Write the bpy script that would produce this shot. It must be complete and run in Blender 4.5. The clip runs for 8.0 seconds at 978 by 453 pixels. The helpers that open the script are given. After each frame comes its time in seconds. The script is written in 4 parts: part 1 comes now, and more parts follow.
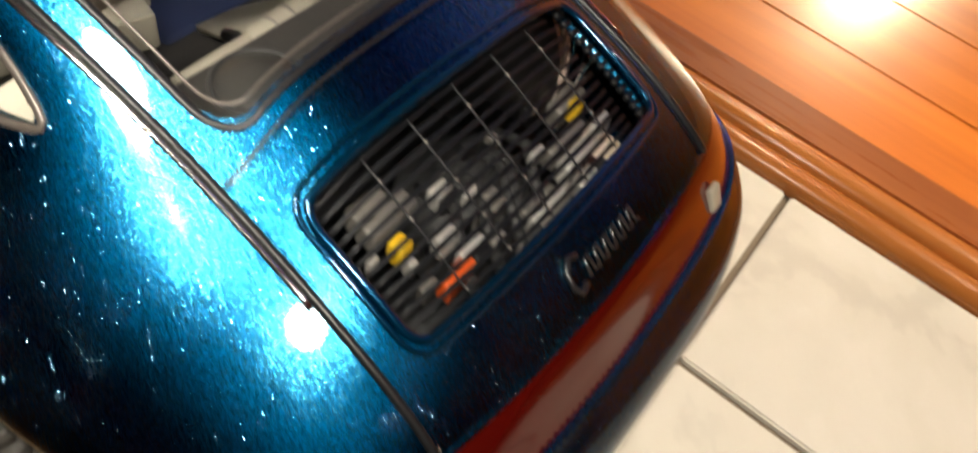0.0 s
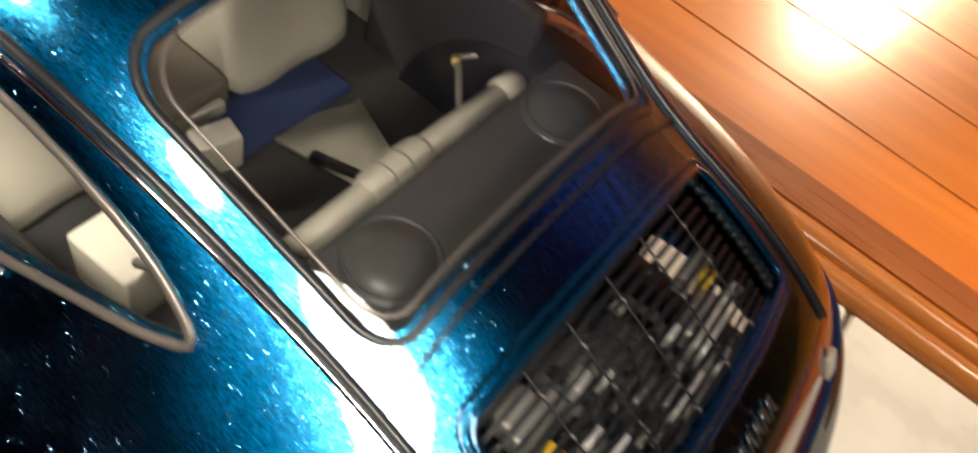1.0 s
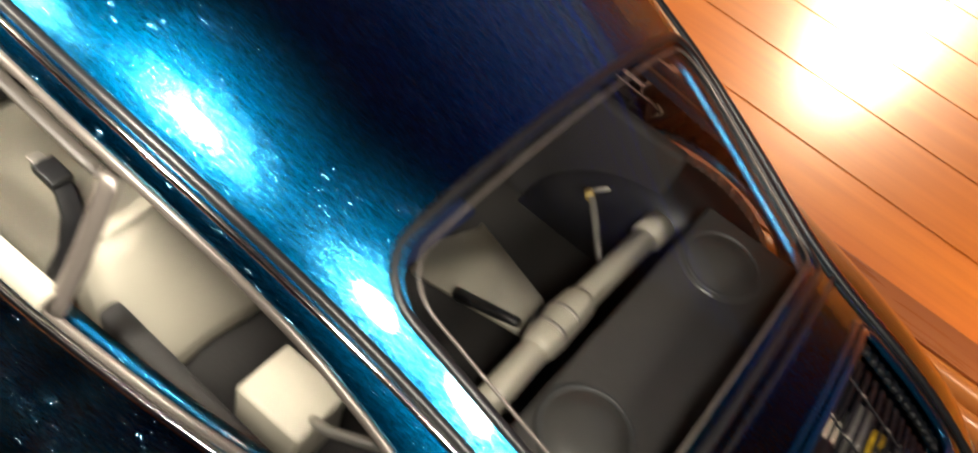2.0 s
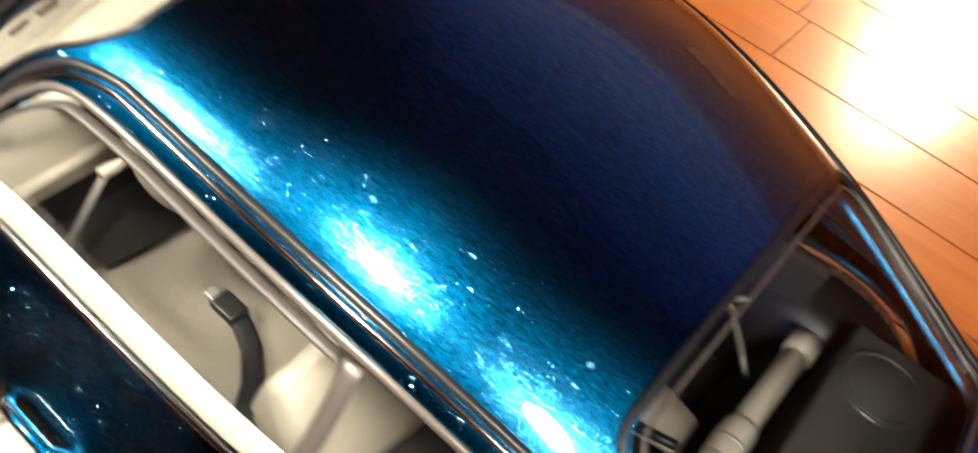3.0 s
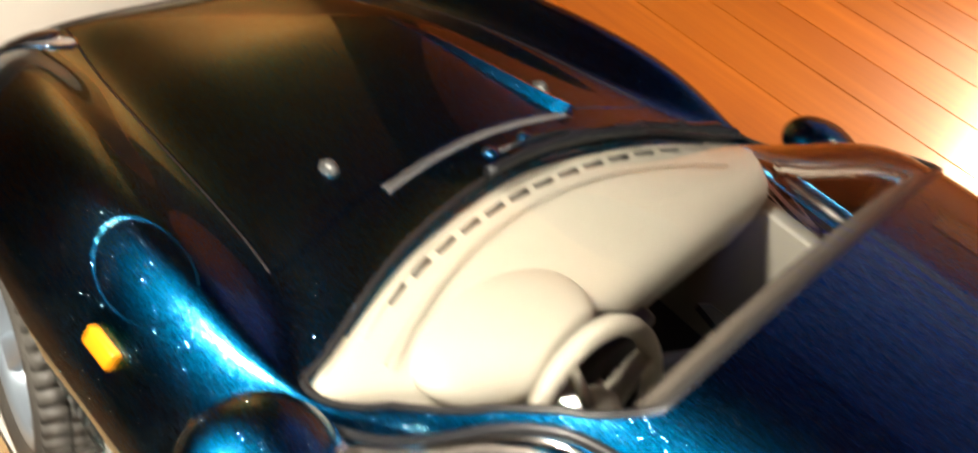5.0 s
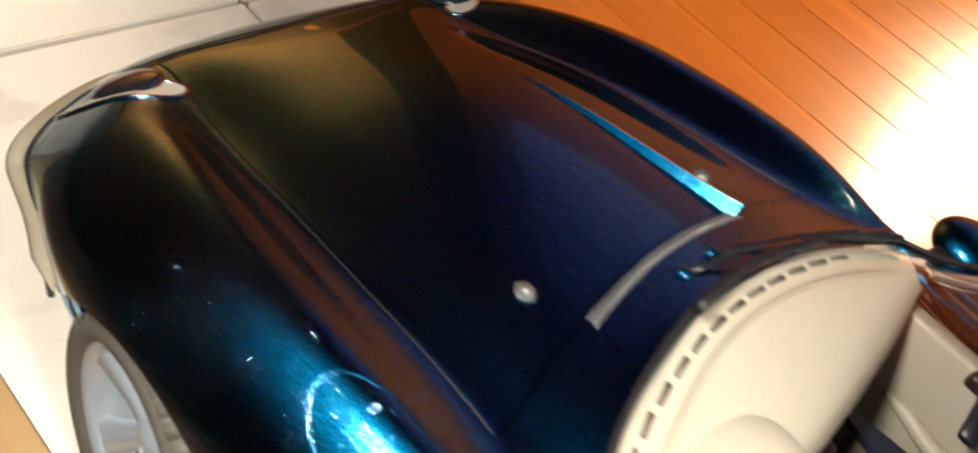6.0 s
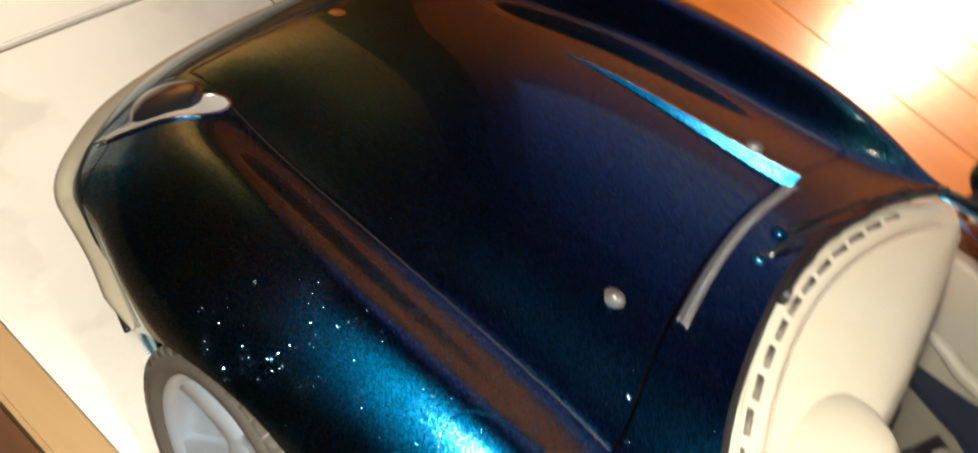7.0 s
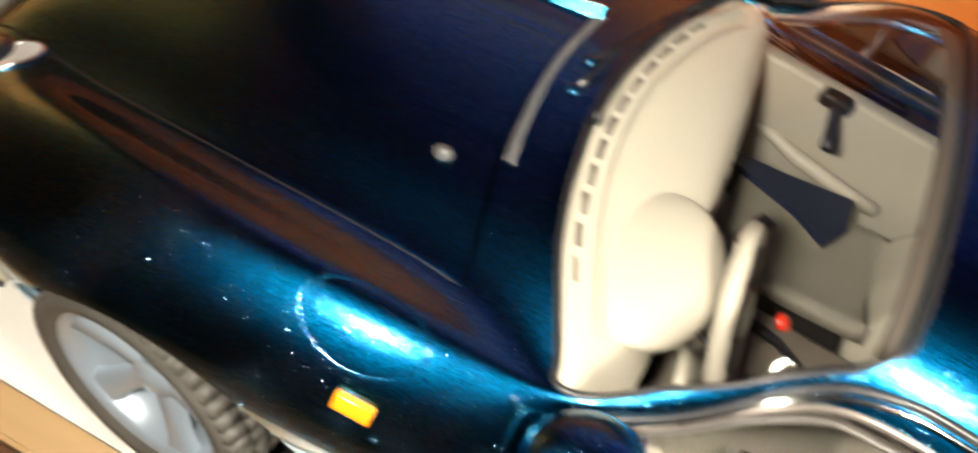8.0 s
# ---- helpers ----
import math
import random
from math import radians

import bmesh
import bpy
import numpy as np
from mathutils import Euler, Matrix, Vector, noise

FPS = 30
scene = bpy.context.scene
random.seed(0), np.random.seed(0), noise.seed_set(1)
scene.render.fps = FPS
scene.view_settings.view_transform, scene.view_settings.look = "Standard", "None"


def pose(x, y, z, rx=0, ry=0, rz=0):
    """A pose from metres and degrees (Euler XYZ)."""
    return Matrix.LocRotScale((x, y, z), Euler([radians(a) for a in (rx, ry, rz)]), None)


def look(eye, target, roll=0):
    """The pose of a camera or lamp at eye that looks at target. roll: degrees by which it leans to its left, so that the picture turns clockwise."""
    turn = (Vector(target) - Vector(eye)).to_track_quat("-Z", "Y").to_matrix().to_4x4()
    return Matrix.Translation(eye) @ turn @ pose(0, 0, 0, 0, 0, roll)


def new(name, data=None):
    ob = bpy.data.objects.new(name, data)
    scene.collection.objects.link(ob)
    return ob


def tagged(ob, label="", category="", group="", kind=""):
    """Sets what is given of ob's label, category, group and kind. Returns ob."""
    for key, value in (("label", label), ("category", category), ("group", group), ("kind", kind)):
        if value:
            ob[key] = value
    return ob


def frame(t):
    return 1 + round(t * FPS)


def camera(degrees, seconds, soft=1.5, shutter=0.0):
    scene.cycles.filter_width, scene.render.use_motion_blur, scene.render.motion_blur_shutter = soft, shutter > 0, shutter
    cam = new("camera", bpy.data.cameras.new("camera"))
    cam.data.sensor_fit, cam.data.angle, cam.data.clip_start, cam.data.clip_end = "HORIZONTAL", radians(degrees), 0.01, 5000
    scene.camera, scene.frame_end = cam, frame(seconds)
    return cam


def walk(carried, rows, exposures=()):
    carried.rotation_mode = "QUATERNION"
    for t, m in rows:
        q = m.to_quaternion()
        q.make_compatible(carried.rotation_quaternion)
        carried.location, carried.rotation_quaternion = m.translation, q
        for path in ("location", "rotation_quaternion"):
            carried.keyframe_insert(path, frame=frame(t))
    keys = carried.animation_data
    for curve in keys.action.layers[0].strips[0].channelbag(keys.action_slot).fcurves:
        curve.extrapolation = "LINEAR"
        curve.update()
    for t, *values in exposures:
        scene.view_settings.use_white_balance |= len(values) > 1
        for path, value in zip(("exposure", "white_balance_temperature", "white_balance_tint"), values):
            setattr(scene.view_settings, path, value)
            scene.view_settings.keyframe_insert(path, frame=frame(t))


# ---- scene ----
cam = camera(62.45, 8.0, soft=2.0, shutter=0.85)
PATH = [
    (0, (-0.11056, -0.26403, 0.23486), (0.05628, -0.19218, -0.00389), 17.47),
    (0.5, (-0.10592, -0.23933, 0.23824), (0.06569, -0.17249, 0.00142), 20.17),
    (1, (-0.10515, -0.20904, 0.23897), (0.07184, -0.14594, 0.00510), 22.94),
    (1.3, (-0.10735, -0.19713, 0.23981), (0.07209, -0.13158, 0.00850), 23.32),
    (1.5, (-0.11028, -0.18691, 0.23979), (0.07368, -0.12021, 0.01240), 23.75),
    (2, (-0.11605, -0.16229, 0.24511), (0.07004, -0.08975, 0.02127), 22.89),
    (3.5, (-0.12833, -0.10815, 0.26128), (0.05176, -0.00281, 0.04571), 15.18),
    (4, (-0.13009, -0.08122, 0.25130), (0.05125, 0.03317, 0.04146), 15.40),
    (4.5, (-0.13509, -0.04937, 0.25659), (0.04849, 0.06194, 0.04705), 18.44),
    (5, (-0.14150, -0.02285, 0.25442), (0.04076, 0.09941, 0.04988), 18.59),
    (5.2, (-0.14212, -0.01587, 0.25406), (0.03879, 0.11170, 0.05158), 17.23),
    (6.3, (-0.16269, 0.07776, 0.25447), (0.02979, 0.15439, 0.03749), 31.36),
    (6.5, (-0.16269, 0.08346, 0.25545), (0.02945, 0.15339, 0.03593), 31.62),
    (7, (-0.16599, 0.09480, 0.26164), (0.01748, 0.15025, 0.03084), 29.18),
    (7.5, (-0.16548, 0.09206, 0.26749), (0.01151, 0.12098, 0.02699), 28.36),
    (7.8, (-0.16708, 0.07936, 0.27209), (0.00712, 0.09943, 0.02868), 27.01),
    (8, (-0.16747, 0.06989, 0.27652), (0.00589, 0.08138, 0.03196), 27.05),
]
walk(cam, [(t, look(eye, target, roll)) for t, eye, target, roll in PATH])

# ---- light: a warm room at night; fixed beams for a hand torch, an added far beam, added fills on floor and walls ----
world = bpy.data.worlds.new("room_air")
world.use_nodes = True
scene.world = world
world.node_tree.nodes["Background"].inputs[0].default_value = (1.0, 0.8, 0.6, 1)
world.node_tree.nodes["Background"].inputs[1].default_value = 0.003


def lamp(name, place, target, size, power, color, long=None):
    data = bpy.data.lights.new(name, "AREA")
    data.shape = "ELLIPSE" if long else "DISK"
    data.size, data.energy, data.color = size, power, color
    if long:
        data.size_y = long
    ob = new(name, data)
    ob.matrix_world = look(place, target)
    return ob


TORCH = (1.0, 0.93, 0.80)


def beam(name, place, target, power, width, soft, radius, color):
    """A spot lamp: a cone of light, width degrees across."""
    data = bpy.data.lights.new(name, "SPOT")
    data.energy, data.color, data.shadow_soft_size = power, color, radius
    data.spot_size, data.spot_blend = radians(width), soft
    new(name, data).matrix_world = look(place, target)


# fixed beams stand in for one carried hand torch: tail, rear window, roof, nose
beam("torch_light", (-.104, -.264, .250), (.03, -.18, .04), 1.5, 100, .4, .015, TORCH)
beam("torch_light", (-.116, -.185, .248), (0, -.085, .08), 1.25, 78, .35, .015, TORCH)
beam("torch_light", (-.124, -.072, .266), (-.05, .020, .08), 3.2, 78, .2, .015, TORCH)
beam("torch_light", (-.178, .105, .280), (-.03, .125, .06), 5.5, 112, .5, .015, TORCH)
# added far beam, made up to give the glare on the planks
beam("plank_glare_light", (5.2, 0, 2.39), (.42, -.05, 0), 1050, 10, .5, .16, (1.0, 0.80, 0.52))
# unseen fill, added so the right wall mirrors brown in the paint
lamp("wall_fill_light", (1.2, .3, .55), (2.0, .3, .6), 2.6, 26, (1.0, 0.70, 0.36), long=.3)
# unseen fill, added for the tan patch mirrored in the hood
lamp("front_wall_fill_light", (.98, 1.68, .30), (.98, 2.2, .30), .35, 12, (1.0, 0.68, 0.33))
# unseen fills, added to brighten the marble behind the tail and by the nose
beam("marble_fill_light", (.55, -1.3, 2.4), (.12, -.50, 0), 260, 13, .35, .05, (1.0, 0.84, 0.62))
beam("marble_fill_light", (-.5, 1.3, 2.4), (-.16, .50, 0), 240, 11.5, .5, .05, (1.0, 0.84, 0.62))
# unseen fill, added to brighten the planks; its cone misses the car
beam("plank_fill_light", (1.6, -.1, 2.35), (1.0, -.05, 0), 250, 37.5, .25, .12, (1.0, 0.80, 0.54))

# ---- materials ----
def material(name, color=(0.5, 0.5, 0.5), rough=0.5, metal=0.0, coat=0.0, grain=0.0, size=60.0, relief=0.0):
    """A plain surface; grain varies its tone at two scales, relief bumps it."""
    m = bpy.data.materials.new(name)
    m.use_nodes = True
    nt = m.node_tree
    b = nt.nodes["Principled BSDF"]
    b.inputs["Base Color"].default_value = (*color, 1)
    b.inputs["Roughness"].default_value = rough
    b.inputs["Metallic"].default_value = metal
    b.inputs["Coat Weight"].default_value = coat
    b.inputs["Coat Roughness"].default_value = 0.03
    if grain:
        co = nt.nodes.new("ShaderNodeTexCoord")
        fine, wide = nt.nodes.new("ShaderNodeTexNoise"), nt.nodes.new("ShaderNodeTexNoise")
        fine.inputs["Scale"].default_value, wide.inputs["Scale"].default_value = size * 9, size
        fine.inputs["Detail"].default_value = 4
        add = nt.nodes.new("ShaderNodeMath")
        add.operation = "ADD"
        mix = nt.nodes.new("ShaderNodeMix")
        mix.data_type = "RGBA"
        mix.inputs[6].default_value = (*[c * (1 - grain) for c in color], 1)
        mix.inputs[7].default_value = (*[min(1, c * (1 + grain)) for c in color], 1)
        half_ = nt.nodes.new("ShaderNodeMath")
        half_.operation, half_.inputs[1].default_value = "MULTIPLY", .5
        for node in (fine, wide):
            nt.links.new(co.outputs["Object"], node.inputs["Vector"])
        nt.links.new(fine.outputs["Fac"], add.inputs[0])
        nt.links.new(wide.outputs["Fac"], add.inputs[1])
        nt.links.new(add.outputs[0], half_.inputs[0])
        nt.links.new(half_.outputs[0], mix.inputs[0])
        nt.links.new(mix.outputs[2], b.inputs["Base Color"])
        if relief:
            bump = nt.nodes.new("ShaderNodeBump")
            bump.inputs["Strength"].default_value, bump.inputs["Distance"].default_value = relief, .0004
            nt.links.new(fine.outputs["Fac"], bump.inputs["Height"])
            nt.links.new(bump.outputs[0], b.inputs["Normal"])
    return m


def flake_paint(name, base, pale, flake, coat):
    """Metal-flake paint: a soft metallic lobe, scattered flakes that tilt their own way, and a clear coat over both."""
    m = bpy.data.materials.new(name)
    m.use_nodes = True
    nt = m.node_tree
    nt.nodes.remove(nt.nodes["Principled BSDF"])

    def node(kind, **values):
        n = nt.nodes.new(kind)
        for key, value in values.items():
            n.inputs[key].default_value = value
        return n

    def maths(operation, a, b):
        n = nt.nodes.new("ShaderNodeMath")
        n.operation = operation
        nt.links.new(a, n.inputs[0])
        if isinstance(b, float):
            n.inputs[1].default_value = b
        else:
            nt.links.new(b, n.inputs[1])
        return n.outputs[0]

    def vector(operation, a, b):
        n = nt.nodes.new("ShaderNodeVectorMath")
        n.operation = operation
        nt.links.new(a, n.inputs[0])
        if isinstance(b, tuple):
            n.inputs[1].default_value = b
        elif b is not None:
            nt.links.new(b, n.inputs[1])
        return n.outputs[0]

    def leaning(cells, amount):
        """The surface's normal, tilted its own way in each cell."""
        lean = vector("MULTIPLY", vector("SUBTRACT", cells, (.5, .5, .5)), (amount,) * 3)
        return vector("NORMALIZE", vector("ADD", lean, geo.outputs["Normal"]), None)

    co = nt.nodes.new("ShaderNodeTexCoord").outputs["Object"]
    geo = nt.nodes.new("ShaderNodeNewGeometry")
    # pigment tone drifts slightly and differs from grain to grain
    drift = node("ShaderNodeTexNoise", Scale=60, Detail=5)
    nt.links.new(co, drift.inputs["Vector"])
    grit = node("ShaderNodeTexVoronoi", Scale=3600)
    nt.links.new(co, grit.inputs["Vector"])
    grey = nt.nodes.new("ShaderNodeSeparateColor")
    nt.links.new(grit.outputs["Color"], grey.inputs[0])
    tone = maths("ADD", maths("MULTIPLY", drift.outputs["Fac"], .25), maths("MULTIPLY", maths("POWER", grey.outputs[0], 2.2), .9))
    shade = node("ShaderNodeMix")
    shade.data_type = "RGBA"
    shade.inputs[6].default_value, shade.inputs[7].default_value = (*[c * .3 for c in base], 1), (*[c * 2.2 for c in base], 1)
    nt.links.new(tone, shade.inputs[0])
    # two metallic lobes: a wide deep one, a tighter pale one whose grains lean
    wide = node("ShaderNodeBsdfGlossy", Roughness=.47)
    wide.distribution = "BECKMANN"
    nt.links.new(shade.outputs[2], wide.inputs["Color"])
    tight = node("ShaderNodeBsdfGlossy", Roughness=.25)
    tight.distribution = "BECKMANN"
    glint = node("ShaderNodeMix")
    glint.data_type = "RGBA"
    glint.inputs[6].default_value, glint.inputs[7].default_value = (*[c * .35 for c in pale], 1), (*[c * 3.2 for c in pale], 1)
    nt.links.new(maths("POWER", grey.outputs[1], 3.0), glint.inputs[0])
    nt.links.new(glint.outputs[2], tight.inputs["Color"])
    fine = node("ShaderNodeTexVoronoi", Scale=4200)
    nt.links.new(co, fine.inputs["Vector"])
    nt.links.new(leaning(fine.outputs["Color"], .14), tight.inputs["Normal"])
    body = nt.nodes.new("ShaderNodeAddShader")
    nt.links.new(wide.outputs[0], body.inputs[0])
    nt.links.new(tight.outputs[0], body.inputs[1])
    # flakes
    cell = node("ShaderNodeTexVoronoi", Scale=5200)
    nt.links.new(co, cell.inputs["Vector"])
    sep = nt.nodes.new("ShaderNodeSeparateColor")
    nt.links.new(cell.outputs["Color"], sep.inputs[0])
    spot = maths("MULTIPLY", maths("GREATER_THAN", sep.outputs[2], .86), maths("LESS_THAN", cell.outputs["Distance"], .34))
    spot = maths("MULTIPLY", spot, .8)
    fl = node("ShaderNodeBsdfGlossy", Color=(*flake, 1), Roughness=.14)
    nt.links.new(leaning(cell.outputs["Color"], 1.7), fl.inputs["Normal"])
    under = nt.nodes.new("ShaderNodeMixShader")
    nt.links.new(spot, under.inputs[0])
    nt.links.new(body.outputs[0], under.inputs[1])
    nt.links.new(fl.outputs[0], under.inputs[2])
    # clear coat: faint dust in its gloss, a trace of unevenness
    peel = node("ShaderNodeTexNoise", Scale=2200, Detail=2)
    nt.links.new(co, peel.inputs["Vector"])
    lump = node("ShaderNodeBump", Strength=.035, Distance=.00006)
    nt.links.new(peel.outputs["Fac"], lump.inputs["Height"])
    dust = node("ShaderNodeTexNoise", Scale=35, Detail=6)
    nt.links.new(co, dust.inputs["Vector"])
    haze = node("ShaderNodeMapRange")
    haze.inputs[3].default_value, haze.inputs[4].default_value = .012, .05
    nt.links.new(dust.outputs["Fac"], haze.inputs[0])
    gloss = node("ShaderNodeBsdfGlossy", Color=(1, 1, 1, 1))
    nt.links.new(haze.outputs[0], gloss.inputs["Roughness"])
    nt.links.new(lump.outputs[0], gloss.inputs["Normal"])
    edge = node("ShaderNodeFresnel", IOR=1.5)
    top = nt.nodes.new("ShaderNodeMixShader")
    nt.links.new(maths("MULTIPLY", edge.outputs[0], float(coat)), top.inputs[0])
    nt.links.new(under.outputs[0], top.inputs[1])
    nt.links.new(gloss.outputs[0], top.inputs[2])
    nt.links.new(top.outputs[0], nt.nodes["Material Output"].inputs["Surface"])
    return m


def glass(name, tint=(1, 1, 1), rough=0.0, index=1.38):
    """Thin clear plastic: see-through with a gloss that grows at flat angles."""
    m = bpy.data.materials.new(name)
    m.use_nodes = True
    nt = m.node_tree
    nt.nodes.remove(nt.nodes["Principled BSDF"])
    clear, shine, mix = nt.nodes.new("ShaderNodeBsdfTransparent"), nt.nodes.new("ShaderNodeBsdfGlossy"), nt.nodes.new("ShaderNodeMixShader")
    clear.inputs[0].default_value = (*tint, 1)
    shine.inputs["Roughness"].default_value = rough
    fr = nt.nodes.new("ShaderNodeFresnel")
    fr.inputs[0].default_value = index
    nt.links.new(fr.outputs[0], mix.inputs[0])
    nt.links.new(clear.outputs[0], mix.inputs[1])
    nt.links.new(shine.outputs[0], mix.inputs[2])
    nt.links.new(mix.outputs[0], nt.nodes["Material Output"].inputs["Surface"])
    return m


PAINT = flake_paint("flake_paint", (0.0, 0.035, 0.088), (0.012, 0.078, 0.118), (0.26, 0.66, 1.0), 1.0)
BUMPER = flake_paint("bumper_paint", (0.0, 0.012, 0.04), (0.0, 0.01, 0.02), (0.1, 0.3, 0.5), 0.8)
BLUEGLOSS = material("blue_gloss", (0.0, 0.05, 0.12), .2, .8, 1.0)
BLACK = material("black_plastic", (0.012, 0.012, 0.013), 0.38, grain=.3)
GLOSSB = material("black_gloss", (0.01, 0.012, 0.014), 0.15, 0, .5)
RUBBER = material("tyre_rubber", (0.085, 0.078, 0.068), 0.55, grain=.35, size=90, relief=.4)
WHITE = material("cream_plastic", (0.43, 0.395, 0.32), 0.45, grain=.06, size=25)
TRIM = material("satin_trim", (0.14, 0.12, 0.105), 0.3, 0.4, grain=.1)
RED = material("red_lens", (0.08, 0.003, 0.0015), 0.12, 0, 0.5)
REDK = material("red_plastic", (0.6, 0.03, 0.01), 0.35)
AMBER = material("amber_lens", (0.85, 0.30, 0.01), 0.2, 0, .6)
CHROME = material("chrome", (0.72, 0.72, 0.70), 0.12, 1.0)
MIRROR = material("mirror", (0.85, 0.85, 0.85), 0.02, 1.0)
RIM = material("rim_silver", (0.42, 0.49, 0.56), 0.32, 0.45, .5, grain=.08)
SCRIPT = material("dull_chrome", (0.11, 0.115, 0.12), 0.35, 0.9)
GOLD = material("gold_badge", (0.65, 0.36, 0.10), 0.3, 0.9)
MESHGREY = material("mesh_grey", (0.16, 0.155, 0.15), 0.4, 0.6)
DARKGREY = material("dark_grey", (0.05, 0.05, 0.05), 0.5, grain=.3)
SPEAKER = material("speaker_cloth", (0.055, 0.053, 0.05), 0.3, grain=.2, size=150)
SLATB = material("slat_black", (0.006, 0.007, 0.009), 0.5, grain=.3)
GREYM = material("grey_metal", (0.32, 0.30, 0.27), 0.4, 0.5, grain=.2)
LIGHT = material("pale_metal", (0.62, 0.60, 0.56), 0.35, 0.3, grain=.15)
YELLOW = material("yellow_plastic", (0.75, 0.48, 0.02), 0.4)
YELLOWT = material("yellowed_plastic", (0.5, 0.36, 0.12), 0.5)
ORANGE = material("orange_plastic", (0.8, 0.12, 0.02), 0.4)
SHELFG = material("grey_shelf", (0.05, 0.047, 0.044), 0.6, grain=.3, size=60, relief=.3)
CARPET = material("dark_carpet", (0.022, 0.020, 0.019), 0.85, grain=.4, size=120, relief=.5)
# pale tan puts the marble's reflection into the bumper ledge's colour
LEDGESHEEN = material("ledge_reflection", (0.34, 0.30, 0.22), 0.25, 0.2, grain=.1)
NOZZLE = material("nozzle_grey", (0.09, 0.088, 0.085), 0.35, 0.4, grain=.2)
SLOT = material("slot_grey", (0.11, 0.10, 0.082), 0.7, grain=.2)
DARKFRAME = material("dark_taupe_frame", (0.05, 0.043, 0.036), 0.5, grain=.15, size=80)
TAUPEP = material("taupe_frame", (0.15, 0.125, 0.10), 0.6, grain=.15, size=80, relief=.2)
LINING = material("taupe_lining", (0.06, 0.047, 0.035), 0.7, grain=.25, size=80, relief=.3)
NAVYC = material("navy_cloth", (0.012, 0.022, 0.075), 0.75, grain=.3, size=90, relief=.4)
NAVY = material("navy_plastic", (0.012, 0.018, 0.04), 0.5, grain=.2)
GLASS = glass("clear_window", (.93, .93, .92))
REARGLASS = glass("rear_plastic", (.86, .86, .85), index=1.30)
LAMPW = material("lamp_lens", (0.36, 0.355, 0.33), 0.18, 0.0, .6, grain=.12, size=70)


def wood(name, a, b, rough, along_y=True, size=1.0, coat=0.3):
    """Varnished wood: long grain, pores, a tone of its own for each board."""
    m = bpy.data.materials.new(name)
    m.use_nodes = True
    nt = m.node_tree
    p = nt.nodes["Principled BSDF"]
    co, mp = nt.nodes.new("ShaderNodeTexCoord"), nt.nodes.new("ShaderNodeMapping")
    info = nt.nodes.new("ShaderNodeObjectInfo")
    shift = nt.nodes.new("ShaderNodeVectorMath")
    shift.operation = "MULTIPLY"
    shift.inputs[1].default_value = (7.0, 3.0, 5.0)
    comb = nt.nodes.new("ShaderNodeCombineXYZ")
    for k in range(3):
        nt.links.new(info.outputs["Random"], comb.inputs[k])
    nt.links.new(comb.outputs[0], shift.inputs[0])
    nt.links.new(shift.outputs[0], mp.inputs["Location"])
    mp.inputs["Scale"].default_value = (60 * size, 4 * size, 60 * size) if along_y else (4 * size, 60 * size, 60 * size)
    nt.links.new(co.outputs["Object"], mp.inputs["Vector"])
    n1, n2 = nt.nodes.new("ShaderNodeTexNoise"), nt.nodes.new("ShaderNodeTexNoise")
    n1.inputs["Scale"].default_value, n1.inputs["Detail"].default_value, n1.inputs["Distortion"].default_value = .55, 8, 1.2
    n2.inputs["Scale"].default_value, n2.inputs["Detail"].default_value = 4.0, 10
    for n in (n1, n2):
        nt.links.new(mp.outputs[0], n.inputs["Vector"])
    r = nt.nodes.new("ShaderNodeValToRGB")
    r.color_ramp.elements[0].position, r.color_ramp.elements[1].position = .35, .72
    r.color_ramp.elements[0].color, r.color_ramp.elements[1].color = (*a, 1), (*b, 1)
    mixf = nt.nodes.new("ShaderNodeMath")
    mixf.operation, mixf.inputs[1].default_value = "MULTIPLY_ADD", .3
    nt.links.new(n2.outputs["Fac"], mixf.inputs[0])
    lower = nt.nodes.new("ShaderNodeMath")
    lower.operation, lower.inputs[1].default_value = "MULTIPLY_ADD", .7
    lower.inputs[2].default_value = 0
    nt.links.new(n1.outputs["Fac"], lower.inputs[0])
    nt.links.new(lower.outputs[0], mixf.inputs[2])
    nt.links.new(mixf.outputs[0], r.inputs[0])
    hsv = nt.nodes.new("ShaderNodeHueSaturation")
    val = nt.nodes.new("ShaderNodeMapRange")
    val.inputs[3].default_value, val.inputs[4].default_value = .82, 1.15
    nt.links.new(info.outputs["Random"], val.inputs[0])
    nt.links.new(val.outputs[0], hsv.inputs["Value"])
    nt.links.new(r.outputs[0], hsv.inputs["Color"])
    nt.links.new(hsv.outputs[0], p.inputs["Base Color"])
    rr = nt.nodes.new("ShaderNodeMapRange")
    rr.inputs[3].default_value, rr.inputs[4].default_value = rough * .8, rough * 1.25
    nt.links.new(n2.outputs["Fac"], rr.inputs[0])
    nt.links.new(rr.outputs[0], p.inputs["Roughness"])
    bump = nt.nodes.new("ShaderNodeBump")
    bump.inputs["Strength"].default_value, bump.inputs["Distance"].default_value = .18, .0006
    nt.links.new(mixf.outputs[0], bump.inputs["Height"])
    nt.links.new(bump.outputs[0], p.inputs["Normal"])
    p.inputs["Coat Weight"].default_value, p.inputs["Coat Roughness"].default_value = coat, .2
